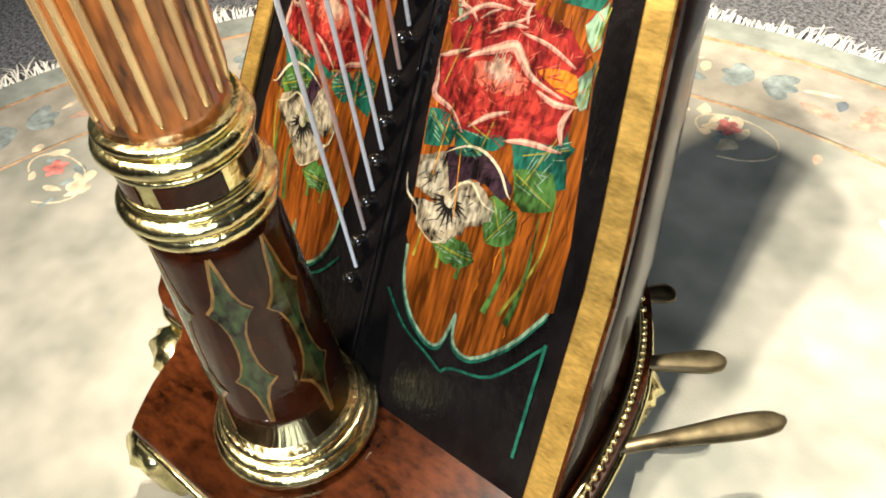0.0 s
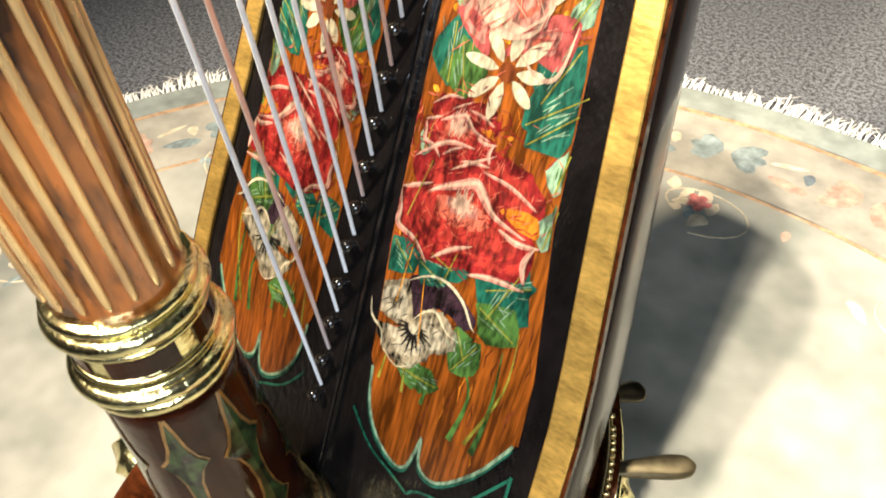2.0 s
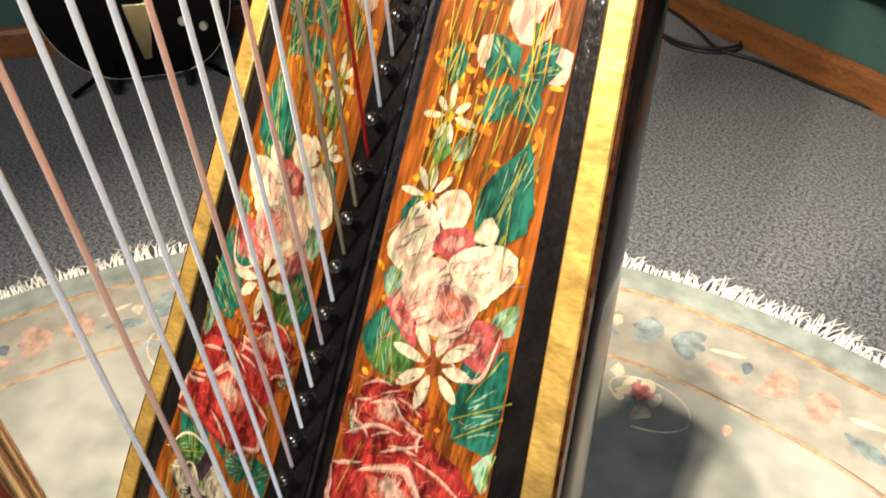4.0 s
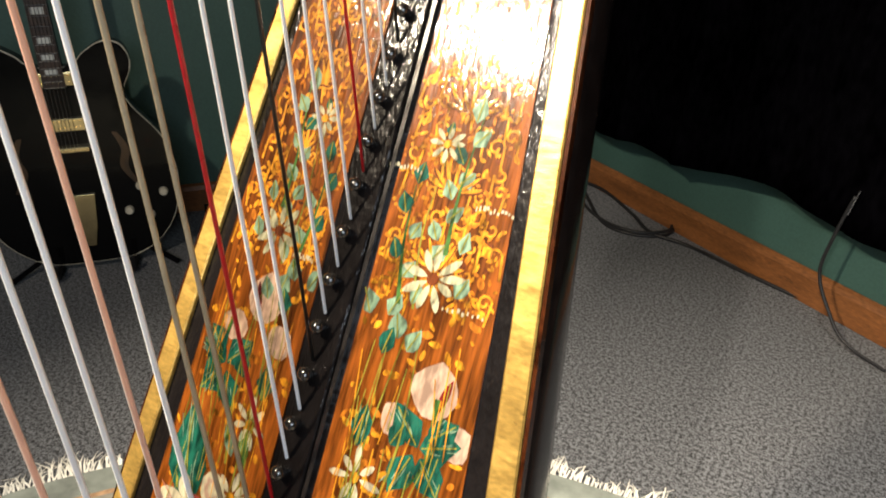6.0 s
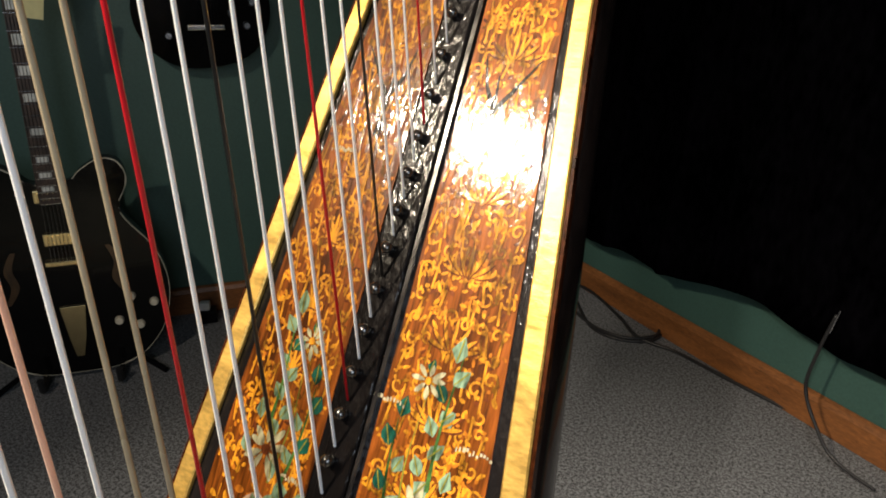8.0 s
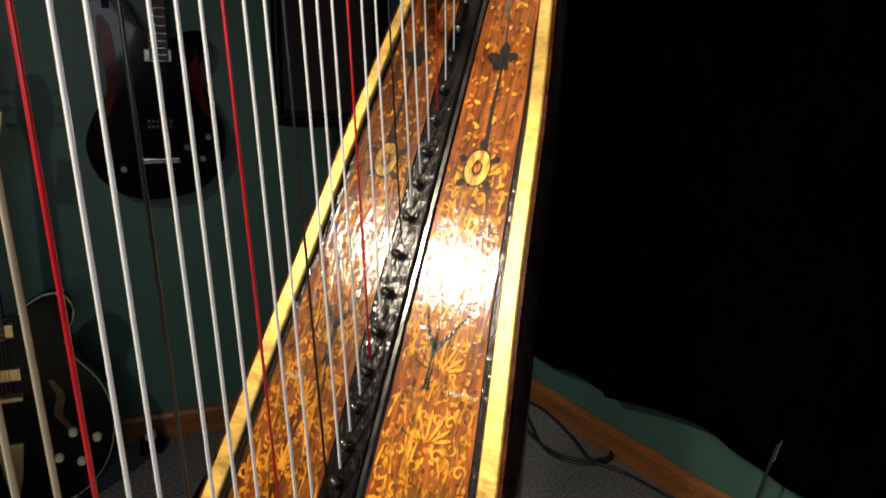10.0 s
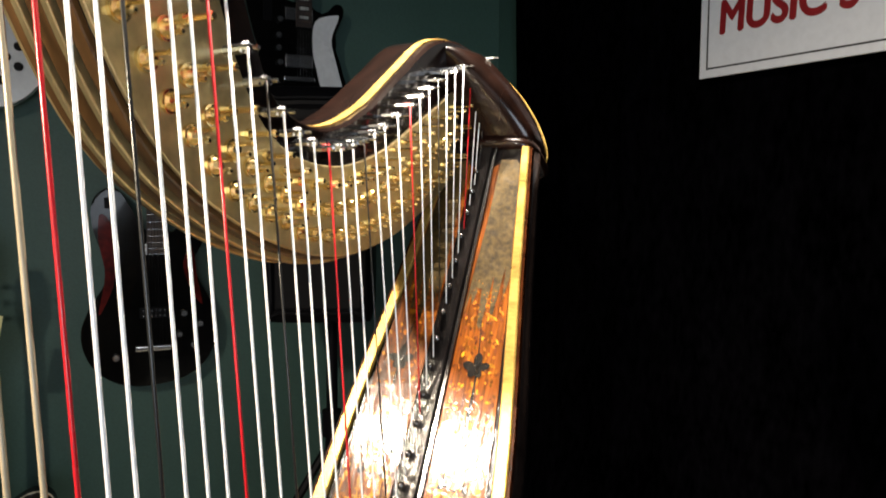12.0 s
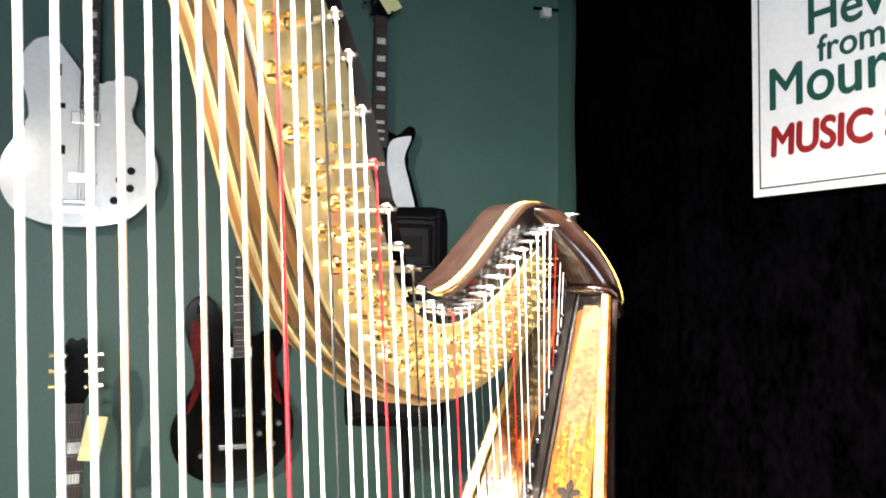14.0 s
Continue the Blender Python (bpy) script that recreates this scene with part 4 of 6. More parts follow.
for sd in (1, -1):
    panel(sd)
    scrollwork(sd)
    stems(sd, [(((.150, .315), (.154, .36), (.150, .41)), .0028, 0), (((.128, .315), (.134, .36), (.118, .39)), .0026, 0), (((.095, .33), (.098, .36)), .002, 0), (((.142, .32), (.160, .38), (.158, .43)), .0016, 1),
               (((.075, .33), (.07, .37)), .0014, 1), (((.05, .33), (.054, .38)), .0012, 1),
               (((.046, .70), (.05, .78), (.060, .87)), .0014, 1), (((.066, .735), (.076, .80), (.07, .88)), .0014, 1), (((.094, .70), (.108, .745), (.112, .79)), .0020, 1), (((.112, .70), (.122, .74), (.120, .78)), .0014, 1),
               (((.095, .84), (.098, .80), (.088, .775)), .0020, 0), (((.048, .89), (.04, .93), (.038, .97)), .0018, 0), (((.073, .93), (.071, .97), (.075, 1.03)), .0018, 0), (((.060, .89), (.052, .94), (.056, 1.0)), .0010, 1),
               (((.047, 1.165), (.046, 1.195), (.044, 1.222)), .0028, 2), (((.046, 1.195), (.060, 1.215), (.074, 1.236)), .0024, 2), (((.046, 1.197), (.036, 1.214), (.030, 1.236)), .0024, 2), (((.045, 1.10), (.047, 1.19)), .0024, 3),
               (((.046, 1.36), (.043, 1.40), (.042, 1.44), (.036, 1.49)), .0022, 2)])
    pansy(sd, .072 if sd > 0 else .118, .394 if sd > 0 else .400)
    leaves(sd, [(.058, .434, -.9, .034, .020, 1), (.060, .446, 1.9, .03, .016, 1), (.086, .440, .2, .034, .018, 1), (.092, .450, -1.3, .026, .016, 1), (.128, .425, .35, .062, .026, 1), (.120, .448, 1.1, .045, .020, 1),
                (.158, .420, -1.2, .044, .020, 0), (.112, .372, .5, .040, .018, 0), (.122, .385, -.5, .03, .014, 0), (.096, .352, -1.6, .034, .014, 0), (.078, .350, 1.5, .03, .014, 0),
                (.154, .495, .1, .036, .012, 2), (.150, .535, .1, .034, .012, 2), (.040, .525, .1, .034, .009, 2), (.046, .580, -.1, .05, .020, 1), (.062, .575, -.3, .045, .020, 0), (.112, .572, .9, .058, .022, 1), (.120, .588, .4, .052, .020, 1), (.118, .560, .8, .05, .016, 1),
                (.040, .635, .2, .03, .012, 2), (.126, .640, .4, .030, .010, 2), (.040, .685, .1, .03, .010, 1), (.098, .690, .25, .075, .022, 1), (.106, .700, .1, .070, .018, 1),
                (.050, .735, .1, .032, .007, 0), (.062, .742, .5, .026, .007, 2), (.046, .79, .0, .03, .008, 1), (.070, .80, .4, .02, .008, 1), (.092, .806, 1.2, .03, .012, 1), (.090, .806, -.8, .032, .012, 1), (.094, .800, 2.4, .028, .012, 1), (.088, .800, 3.5, .032, .011, 1), (.096, .812, .8, .026, .010, 1),
                (.070, 1.018, .1, .024, .0085, 2), (.072, 1.003, .7, .020, .008, 2), (.069, .990, -.6, .020, .008, 1), (.069, .976, .8, .018, .008, 2), (.067, .966, -.5, .018, .008, 2), (.067, .951, .7, .020, .008, 2), (.064, .938, -.5, .018, .008, 2), (.064, .925, .6, .018, .008, 2),
                (.039, .971, .1, .020, .008, 1), (.036, .950, -.4, .020, .010, 1), (.044, .934, .4, .018, .007, 2), (.038, .919, -.4, .019, .009, 1), (.046, .908, .5, .018, .008, 2), (.029, .878, -.5, .020, .008, 2), (.043, .881, .4, .022, .009, 2), (.083, .933, .2, .020, .007, 2),
                (.088, .905, .4, .020, .008, 2), (.058, .893, .2, .020, .007, 2), (.055, .868, -.3, .018, .008, 2), (.046, .855, .2, .020, .007, 1), (.064, .862, .4, .018, .007, 2), (.052, 1.007, .2, .012, .005, 1)])
    red_rose(sd, .088 if sd > 0 else .106, .495, .060, .046)
    red_rose(sd, .066, .552, .030, .022)
    daisy(sd, .090, .603, .034, 8, 2)
    pink_rose(sd, .080, .680)
    daisy(sd, .052, .714, .021, 8)
    daisy(sd, .051, .770, .019, 7)
    bm = bmesh.new()
    for k, (dx, dl, a, ln, wd, c) in enumerate(((.0, .008, .0, .038, .018, 0), (-.014, -.008, -.9, .024, .013, 0), (.012, -.004, 1.3, .028, .012, 0), (.004, .012, .25, .026, .003, 1))):
        blob(bm, sd * ((.092 if sd > 0 else .066) + dx), (.818 if sd > 0 else .836) + dl, sd * a, ln, wd, H - .00004 + k * .00001, c, BUD, .08)
    part("painted_bud", bm, [P_BLUSH, P_DEEP], board)
    daisy(sd, .069, .913, .021, 9, 2, P_PETAL)
    daisy(sd, .053, 1.001, .0135, 8, 1, P_PETAL)
    # ring ornament with its dark leaves, and a dark leaf higher up
    bm = bmesh.new()
    ring_at = lambda q: [(sd * (.043 + .0080 * q * math.sin(u)), 1.345 + .0115 * q * math.cos(u)) for u in [6.2832 * k / 24 for k in range(25)]]
    ribbon(bm, ring_at(1.0), .0036, H, 0)
    ribbon(bm, ring_at(1.42), .0007, H + .0001, 1)
    ribbon(bm, ring_at(.45), .0008, H + .0001, 1)
    for a in (0, 2.3, -2.3, 1.2, -1.2):
        blob(bm, sd * .043 + math.sin(a) * .0105, 1.345 + math.cos(a) * .016, a, .009, .0030, H + .0003, 1)
    part("painted_ornament", bm, [P_STRAW, P_BLACK], board)
    bm = bmesh.new()
    for a, q in ((0, .016), (1.25, .014), (-1.35, .015), (2.6, .010), (-2.5, .011)):
        blob(bm, sd * .041, 1.442, a, q, .0042, H + .0003, 0)
    part("painted_dark_leaf", bm, P_BLACK, board)

PEG_L = [(1, .284), (4, .397), (7, .500), (10, .606), (13, .717), (16, .824), (20, .960), (24, 1.083), (27, 1.168), (31, 1.295), (34, 1.381), (42, 1.605), (44, 1.655)]
PIN_YZ = [(1, .275, 1.90), (5, .347, 1.875), (8, .403, 1.845), (10, .438, 1.825), (13, .490, 1.778), (16, .543, 1.722), (18, .580, 1.668), (20, .617, 1.588), (21, .637, 1.553), (22, .658, 1.522), (24, .696, 1.484), (25, .715, 1.471),
          (26, .733, 1.465), (27, .753, 1.462), (28, .770, 1.463), (30, .804, 1.472), (32, .838, 1.486), (34, .884, 1.510), (38, .962, 1.552), (42, 1.045, 1.577), (44, 1.074, 1.585)]
PLATE_X = -0.036


def pin(i):
    return Vector((0, lerp_table([(a, b) for a, b, c in PIN_YZ], i), lerp_table([(a, c) for a, b, c in PIN_YZ], i)))


def pegs_and_strings():
    bm = bmesh.new()
    lathe(bm, [(0.0045, -0.001), (0.0045, 0.001), (0.0034, 0.0025), (0.0052, 0.0055), (0.0064, 0.0085), (0.0058, 0.0115), (0.0034, 0.0136), (0.0008, 0.0142)], seg=14)
    peg = part("string_peg", bm, PEG_BLACK, harp, smooth=True)
    turn = Matrix.Translation((0, 0, 0)) @ OUT.to_track_quat("Z", "Y").to_matrix().to_4x4()
    bm = bmesh.new()
    tube(bm, [(-0.042, 0, 0), (-0.028, 0, 0)], 0.0028, 8)
    tube(bm, [(-0.030, 0, 0), (-0.008, 0, 0)], [0.0046, 0.0042], 10)
    box(bm, (-0.008, -0.0015, -0.0015), (-0.001, 0.0015, 0.0015))
    tuning = part("tuning_pin", bm, STEEL, harp)
    first = True
    for i in range(1, 45):
        l = lerp_table(PEG_L, i)
        at = B(-XC, l, 0.004)
        top = pin(i)
        if first:
            peg.matrix_basis = Matrix.Translation(at) @ turn
            tuning.matrix_basis = Matrix.Translation(top)
            first = False
        else:
            share("string_peg", peg.data, Matrix.Translation(at) @ turn @ Matrix.Diagonal((*[lerp_table([(1, 1.0), (12, .88), (24, .74), (44, .46)], i)] * 3, 1)), harp)
            q = lerp_table([(1, 1.1), (20, .9), (26, .6), (44, .34)], i)
            share("tuning_pin", tuning.data, Matrix.Translation(top - Vector((.006, 0, 0))) @ Matrix.Rotation(i * 0.7, 4, "X") @ Matrix.Diagonal((1, q, q, 1)), harp)
        rad = lerp_table([(1, .0019), (12, .0016), (13, .00138), (20, .00103), (27, .0008), (36, .0006), (44, .00045)], i)
        note = (i - 6) % 7
        if i < 11:
            m = WIRE_COPPER if note in (0, 3) else WIRE_SILVER
        else:
            m = STRING_RED if note == 0 else STRING_DARK if note == 3 else STRING_AMBER if i < 13 else STRING_WHITE
        bm = bmesh.new()
        foot = B(-XC, l + .010, 0.0062)
        xt = lerp_table([(1, -.008), (13, -.010), (20, -.013), (27, -.017), (44, -.018)], i)
        a = Vector((xt, top.y - .003, top.z))
        tube(bm, [foot, foot + (a - foot) * .5, a], rad, 8)
        wind = lerp_table([(1, .0050), (20, .0046), (28, .0030), (44, .0018)], i)
        # end wound round its pin
        tube(bm, [(xt - .0012 * k, top.y + wind * math.cos(2.0 * k), top.z + wind * math.sin(2.0 * k)) for k in range(8)], min(rad, .0010), 5)
        part("string", bm, m, harp, smooth=True)


pegs_and_strings()

LOWER = smooth_line([(.20, 1.90), (.34, 1.86), (.43, 1.775), (.487, 1.685), (.516, 1.612), (.548, 1.533), (.590, 1.464), (.636, 1.424), (.698, 1.393), (.778, 1.374), (.857, 1.381), (.931, 1.405), (1.017, 1.449), (1.080, 1.500), (1.108, 1.545)], 5)
UPPER = smooth_line([(.26, 2.02), (.42, 1.97), (.54, 1.83), (.600, 1.728), (.625, 1.690), (.667, 1.605), (.695, 1.535), (.718, 1.496), (.772, 1.480), (.836, 1.499), (.905, 1.543), (.970, 1.585), (1.030, 1.598), (1.095, 1.594)], 5)
PLATE_UP = smooth_line([(.24, 1.955), (.42, 1.90), (.52, 1.80), (.577, 1.712), (.607, 1.664), (.641, 1.584), (.677, 1.502), (.716, 1.462), (.781, 1.449), (.856, 1.464), (.946, 1.506), (1.040, 1.552), (1.075, 1.566)], 5)


def band(name, low, up, x0, x1, material, label="", parent=None, edge=0.0):
    """A curved slab between two lines in the strings' plane."""
    n = 60
    pick = lambda line, t: Vector(line[min(len(line) - 1, int(round(t * (len(line) - 1))))])
    bm = bmesh.new()
    cols = []
    for i in range(n + 1):
        a, b = pick(low, i / n), pick(up, i / n)
        e = (b - a).normalized() * edge
        cols.append([bm.verts.new((x1, a.x + e.x, a.y + e.y)), bm.verts.new((x1, b.x - e.x, b.y - e.y)), bm.verts.new((x1 - edge, b.x, b.y)), bm.verts.new((x0 + edge, b.x, b.y)),
                     bm.verts.new((x0, b.x - e.x, b.y - e.y)), bm.verts.new((x0, a.x + e.x, a.y + e.y)), bm.verts.new((x0 + edge, a.x, a.y)), bm.verts.new((x1 - edge, a.x, a.y))])
    for c0, c1 in zip(cols, cols[1:]):
        for k in range(8):
            bm.faces.new((c0[k], c0[(k + 1) % 8], c1[(k + 1) % 8], c1[k]))
    bm.faces.new(cols[0]), bm.faces.new(cols[-1][::-1])
    bmesh.ops.recalc_face_normals(bm, faces=bm.faces)
    return part(name, bm, material, parent or harp, label)


def neck():
    shift = lambda line, d: [(y + d * .6, z + d) for y, z in line]
    band("neck", LOWER, UPPER, -0.100, PLATE_X - .004, NECK_WOOD, "dark wooden curved neck", edge=.003)
    band("neck_plate", [(y, z - .001) for y, z in LOWER], PLATE_UP, PLATE_X - .004, PLATE_X, BRASS_PLATE, "aged brass neck plate", edge=.0008)
    band("neck_plate", [(y, z - .001) for y, z in LOWER], PLATE_UP, -0.105, -0.100, BRASS_PLATE, "aged brass neck plate", edge=.0008)
    # layered underside
    for x0, x1, d, m in ((-.054, -.042, -.004, NECK_LAYER), (-.062, -.056, -.008, BRASS_PLATE), (-.078, -.064, -.005, NECK_LAYER), (-.086, -.080, -.008, BRASS_PLATE), (-.098, -.088, -.004, NECK_LAYER)):
        band("neck_layer", [(y - .5 * abs(d), z + d) for y, z in LOWER], [(y + .002, z + .006) for y, z in LOWER], x0, x1, m, edge=.001)
    # gilt line along the top edge
    band("gilt_line", [(y, z - .0005) for y, z in UPPER], [(y, z + .0022) for y, z in UPPER], PLATE_X - .024, PLATE_X - .014, GOLD_LEAF, "gilt line along the top edge", edge=.0006)


neck()


def forks():
    """Brass nuts and fork discs in three rows under the pins."""
    bm = bmesh.new()
    tube(bm, [(-0.002, 0, 0), (0.003, 0, 0)], 0.0085, 12)
    tube(bm, [(0.003, 0, 0), (0.006, 0, 0)], [0.0065, 0.005], 12)
    for s in (1, -1):
        tube(bm, [(0.004, .005 * s, .002 * s), (0.019, .005 * s, .002 * s)], [.0020, .0016], 6)
        tube(bm, [(0.019, .005 * s, .002 * s), (0.0215, .005 * s, .002 * s)], [.0026, .0018], 6)
    disc = part("fork_disc", bm, BRASS_PART, harp)
    bm = bmesh.new()
    tube(bm, [(-0.002, 0, 0), (0.004, 0, 0)], 0.0050, 8)
    tube(bm, [(0.004, 0, 0), (0.026, 0, 0)], [.0026, .0024], 6)
    tube(bm, [(0.026, 0, 0), (0.029, 0, 0)], [.0036, .0026], 6)
    nut = part("bridge_nut", bm, BRASS_PART, harp)
    low = [Vector(p) for p in LOWER]
    used = {}
    for i in range(9, 44):
        top, foot = pin(i), B(-XC, lerp_table(PEG_L, i))
        d = Vector((0, foot.y - top.y, foot.z - top.z)).normalized()
        # from the pin down the string to the neck's lower edge
        best = min(low, key=lambda q: abs((Vector((0, q.x, q.y)) - top).cross(d).length) + (0 if q.y < top.z else 9))
        reach = (Vector((0, best.x, best.y)) - top).dot(d)
        size = lerp_table([(9, 1.1), (20, .94), (30, .66), (44, .42)], i)
        for ob, k in ((nut, .34), (disc, .56), (disc, .80)):
            at = top + d * reach * k
            m = Matrix.Translation((PLATE_X, at.y, at.z)) @ Matrix.Rotation(RND.uniform(-.22, .22) + .3, 4, "X") @ Matrix.Diagonal((.9, size, size, 1))
            if ob.data in used:
                share(ob.name.split(".")[0], ob.data, m, harp)
            else:
                used[ob.data] = True
                ob.matrix_basis = m


forks()


def shoulder():
    """The rounded block from the top of the soundbox into the neck."""
    bm = bmesh.new()
    rows, n, m = [], 12, 24
    w, l = half(TOP), TOP
    for i in range(n + 1):
        t = i / n
        s = t * t * (3 - 2 * t)
        row = []
        for k in range(m):
            u = 2 * math.pi * k / m
            c, q = math.cos(u), math.sin(u)
            cx, cq = math.copysign(abs(c) ** .5, c), math.copysign(abs(q) ** .5, q)
            a = B((w + .004) * cx, l + .002, -.033 + .035 * cq)
            b = Vector((-.066 + .034 * cx, 1.055 - .058 * cq, 1.588 - .030 * max(0, -cq)))
            p = a.lerp(b, s)
            p.z += .022 * math.sin(math.pi * t) * (.6 - .4 * cq)
            p.x += .010 * math.sin(math.pi * t) * max(0, cx)
            p.y += .018 * math.sin(math.pi * t) * max(0, -cq) 
            row.append(bm.verts.new(p))
        rows.append(row)
    for a, b in zip(rows, rows[1:]):
        for k in range(m):
            bm.faces.new((a[k], a[(k + 1) % m], b[(k + 1) % m], b[k]))
    bm.faces.new(rows[0][::-1]), bm.faces.new(rows[-1])
    bmesh.ops.recalc_face_normals(bm, faces=bm.faces)
    line = [tuple(row[23].co) for row in rows]
    part("shoulder", bm, NECK_WOOD, harp, "polished dark wooden shoulder", smooth=True)
    bm = bmesh.new()
    tube(bm, line, .0009, 6)
    part("gilt_line", bm, GOLD_LEAF, harp, "gilt line along the shoulder's edge", smooth=True)
    bm = bmesh.new()
    prof = [(-.007, .002), (-.005, .006), (0, .008), (.005, .006), (.007, .002)]
    loops = []
    for dl, ex in prof:
        loop = []
        for k in range(m):
            u = 2 * math.pi * k / m
            c, q = math.cos(u), math.sin(u)
            cx, cq = math.copysign(abs(c) ** .5, c), math.copysign(abs(q) ** .5, q)
            loop.append(bm.verts.new(B((w + ex) * cx, l + dl - .006, -.033 + (.034 + ex) * cq)))
        loops.append(loop)
    for a, b in zip(loops, loops[1:]):
        for k in range(m):
            bm.faces.new((a[k], a[(k + 1) % m], b[(k + 1) % m], b[k]))
    bm.faces.new(loops[0][::-1]), bm.faces.new(loops[-1])
    bmesh.ops.recalc_face_normals(bm, faces=bm.faces)
    part("collar", bm, NECK_WOOD, harp, "brown moulded collar", smooth=True)


shoulder()

# pillar
PX, PY = 0.003, 0.232


def pillar():
    c = (PX, PY)
    bm = bmesh.new()
    prof = [(.066, .150)] + torus_profile(.066, .160, .011, .009) + torus_profile(.063, .174, .008, .005) + torus_profile(.059, .185, .006, .004) + [(.056, .192), (.050, .193)]
    lathe(bm, prof, c)
    part("base_ring", bm, GOLD, harp, "gilded ring at the pillar's foot", smooth=True)
    bm = bmesh.new()
    lathe(bm, [(.0555, .188), (.0535, .24), (.0515, .30), (.0475, .36), (.0450, .41), (.0440, .435)], c)
    shaft = part("lower_shaft", bm, SHAFT_BROWN, harp, "dark brown shaft with painted holly leaves", smooth=True)
    bm = bmesh.new()
    prof = [(.040, .428)] + torus_profile(.043, .434, .006, .006) + torus_profile(.0445, .447, .0075, .0065) + [(.0445, .455), (.0445, .458)] + torus_profile(.0425, .460, .003, .002)[3:] + [(.0425, .463), (.0425, .480)] \
        + torus_profile(.0425, .483, .003, .0025) + torus_profile(.0425, .493, .0065, .0065) + torus_profile(.041, .504, .004, .0035) + [(.036, .510)]
    lathe(bm, prof, c)
    part("ring", bm, GOLD, harp, "gilded moulded ring round the pillar", smooth=True)
    for k in range(5):
        a0 = -2.3 + k * 6.2832 / 5
        bm = bmesh.new()
        n = 10
        cols = []
        for i in range(n + 1):
            a = a0 + .95 * i / n
            cols.append([bm.verts.new((PX + r * math.cos(a), PY + r * math.sin(a), z)) for r, z in ((.0428, .4635), (.0436, .4635), (.0436, .4795), (.0428, .4795))])
        for p, q in zip(cols, cols[1:]):
            for j in range(4):
                bm.faces.new((p[j], p[(j + 1) % 4], q[(j + 1) % 4], q[j]))
        bm.faces.new(cols[0]), bm.faces.new(cols[-1][::-1])
        bmesh.ops.recalc_face_normals(bm, faces=bm.faces)
        part("ring_inset", bm, SHAFT_BROWN, harp, "dark brown inset in the ring")
    bm = bmesh.new()
    lathe(bm, [(.0400, .506), (.0385, .515), (.0380, .55), (.0375, 1.0), (.036, 1.70), (.036, 1.92)], c)
    part("column", bm, COPPER_WOOD, harp, "copper-toned lacquered fluted column", smooth=True)
    n = 18
    for k in range(n):
        a = 2 * math.pi * (k + .3) / n
        bm = bmesh.new()
        pts, rad = [], []
        for z, q in ((.517, .0007), (.520, .0019), (.528, .0025), (.60, .0026), (1.0, .0026), (1.88, .0024)):
            r = .0391 - .0015 * (z - .5)
            pts.append((PX + r * math.cos(a), PY + r * math.sin(a), z))
            rad.append(q)
        tube(bm, pts, rad, 10)
        part("reed", bm, REED_GILT, harp, smooth=True)
    # holly leaves with gilt edges, wrapped round the shaft
    rad_at = lambda z: lerp_table([(.188, .0555), (.24, .0535), (.30, .0515), (.36, .0475), (.41, .0450), (.435, .0440)], z)

    def wrap(a, z, h):
        r = rad_at(z) + h
        return (PX + r * math.cos(a), PY + r * math.sin(a), z)

    half_leaf = [(0, 0), (.09, .05), (.18, .13), (.25, .30), (.30, .66), (.34, .42), (.41, .24), (.50, .17), (.60, .22), (.67, .40), (.72, .74), (.76, .46), (.83, .25), (.91, .15), (1, 0)]
    for a0, z0, z1, wd, lean in ((-1.62, .205, .425, .42, -.12), (-.80, .235, .42, .40, .06), (-2.45, .24, .43, .42, .05), (-3.3, .21, .42, .4, 0), (0.1, .21, .42, .4, 0), (.95, .24, .42, .4, 0), (1.8, .21, .42, .4, 0)):
        for scale, h, m in ((1.16, .0004, 0), (.86, .0008, 1)):
            bm = bmesh.new()
            cz = (z0 + z1) / 2
            f = lambda t: cz + (z0 - cz + (z1 - z0) * t) * (1 if scale > 1 else .96)
            dense = []
            for (t0, w0), (t1, w1) in zip(half_leaf, half_leaf[1:]):
                for q in range(3):
                    dense.append((t0 + (t1 - t0) * q / 3, w0 + (w1 - w0) * q / 3))
            dense.append(half_leaf[-1])
            ctr = [bm.verts.new(wrap(a0 + lean * t, f(t), h + .0004)) for t, w in dense]
            for sg in (1, -1):
                out = [bm.verts.new(wrap(a0 + lean * t + sg * (w * wd * 1.05 + (.040 if scale > 1 else 0)), f(t), h)) for t, w in dense]
                for i in range(len(dense) - 1):
                    bm.faces.new((ctr[i], ctr[i + 1], out[i + 1], out[i]) if sg > 0 else (ctr[i], out[i], out[i + 1], ctr[i + 1]))
            bmesh.ops.recalc_face_normals(bm, faces=bm.faces)
            part("painted_leaf" if m else "gilt_leaf_edge", bm, P_SHAFT_GREEN if m else P_GILT, shaft)


P_SHAFT_GREEN = paint("paint_holly_green", (0.017, 0.032, 0.009), 0.6, 160)
P_GILT = mat("dull_gilt_paint", (0.24, 0.125, 0.03), 0.35, 0.4, vary=0.3, scale=60, coat=0.8)
pillar()


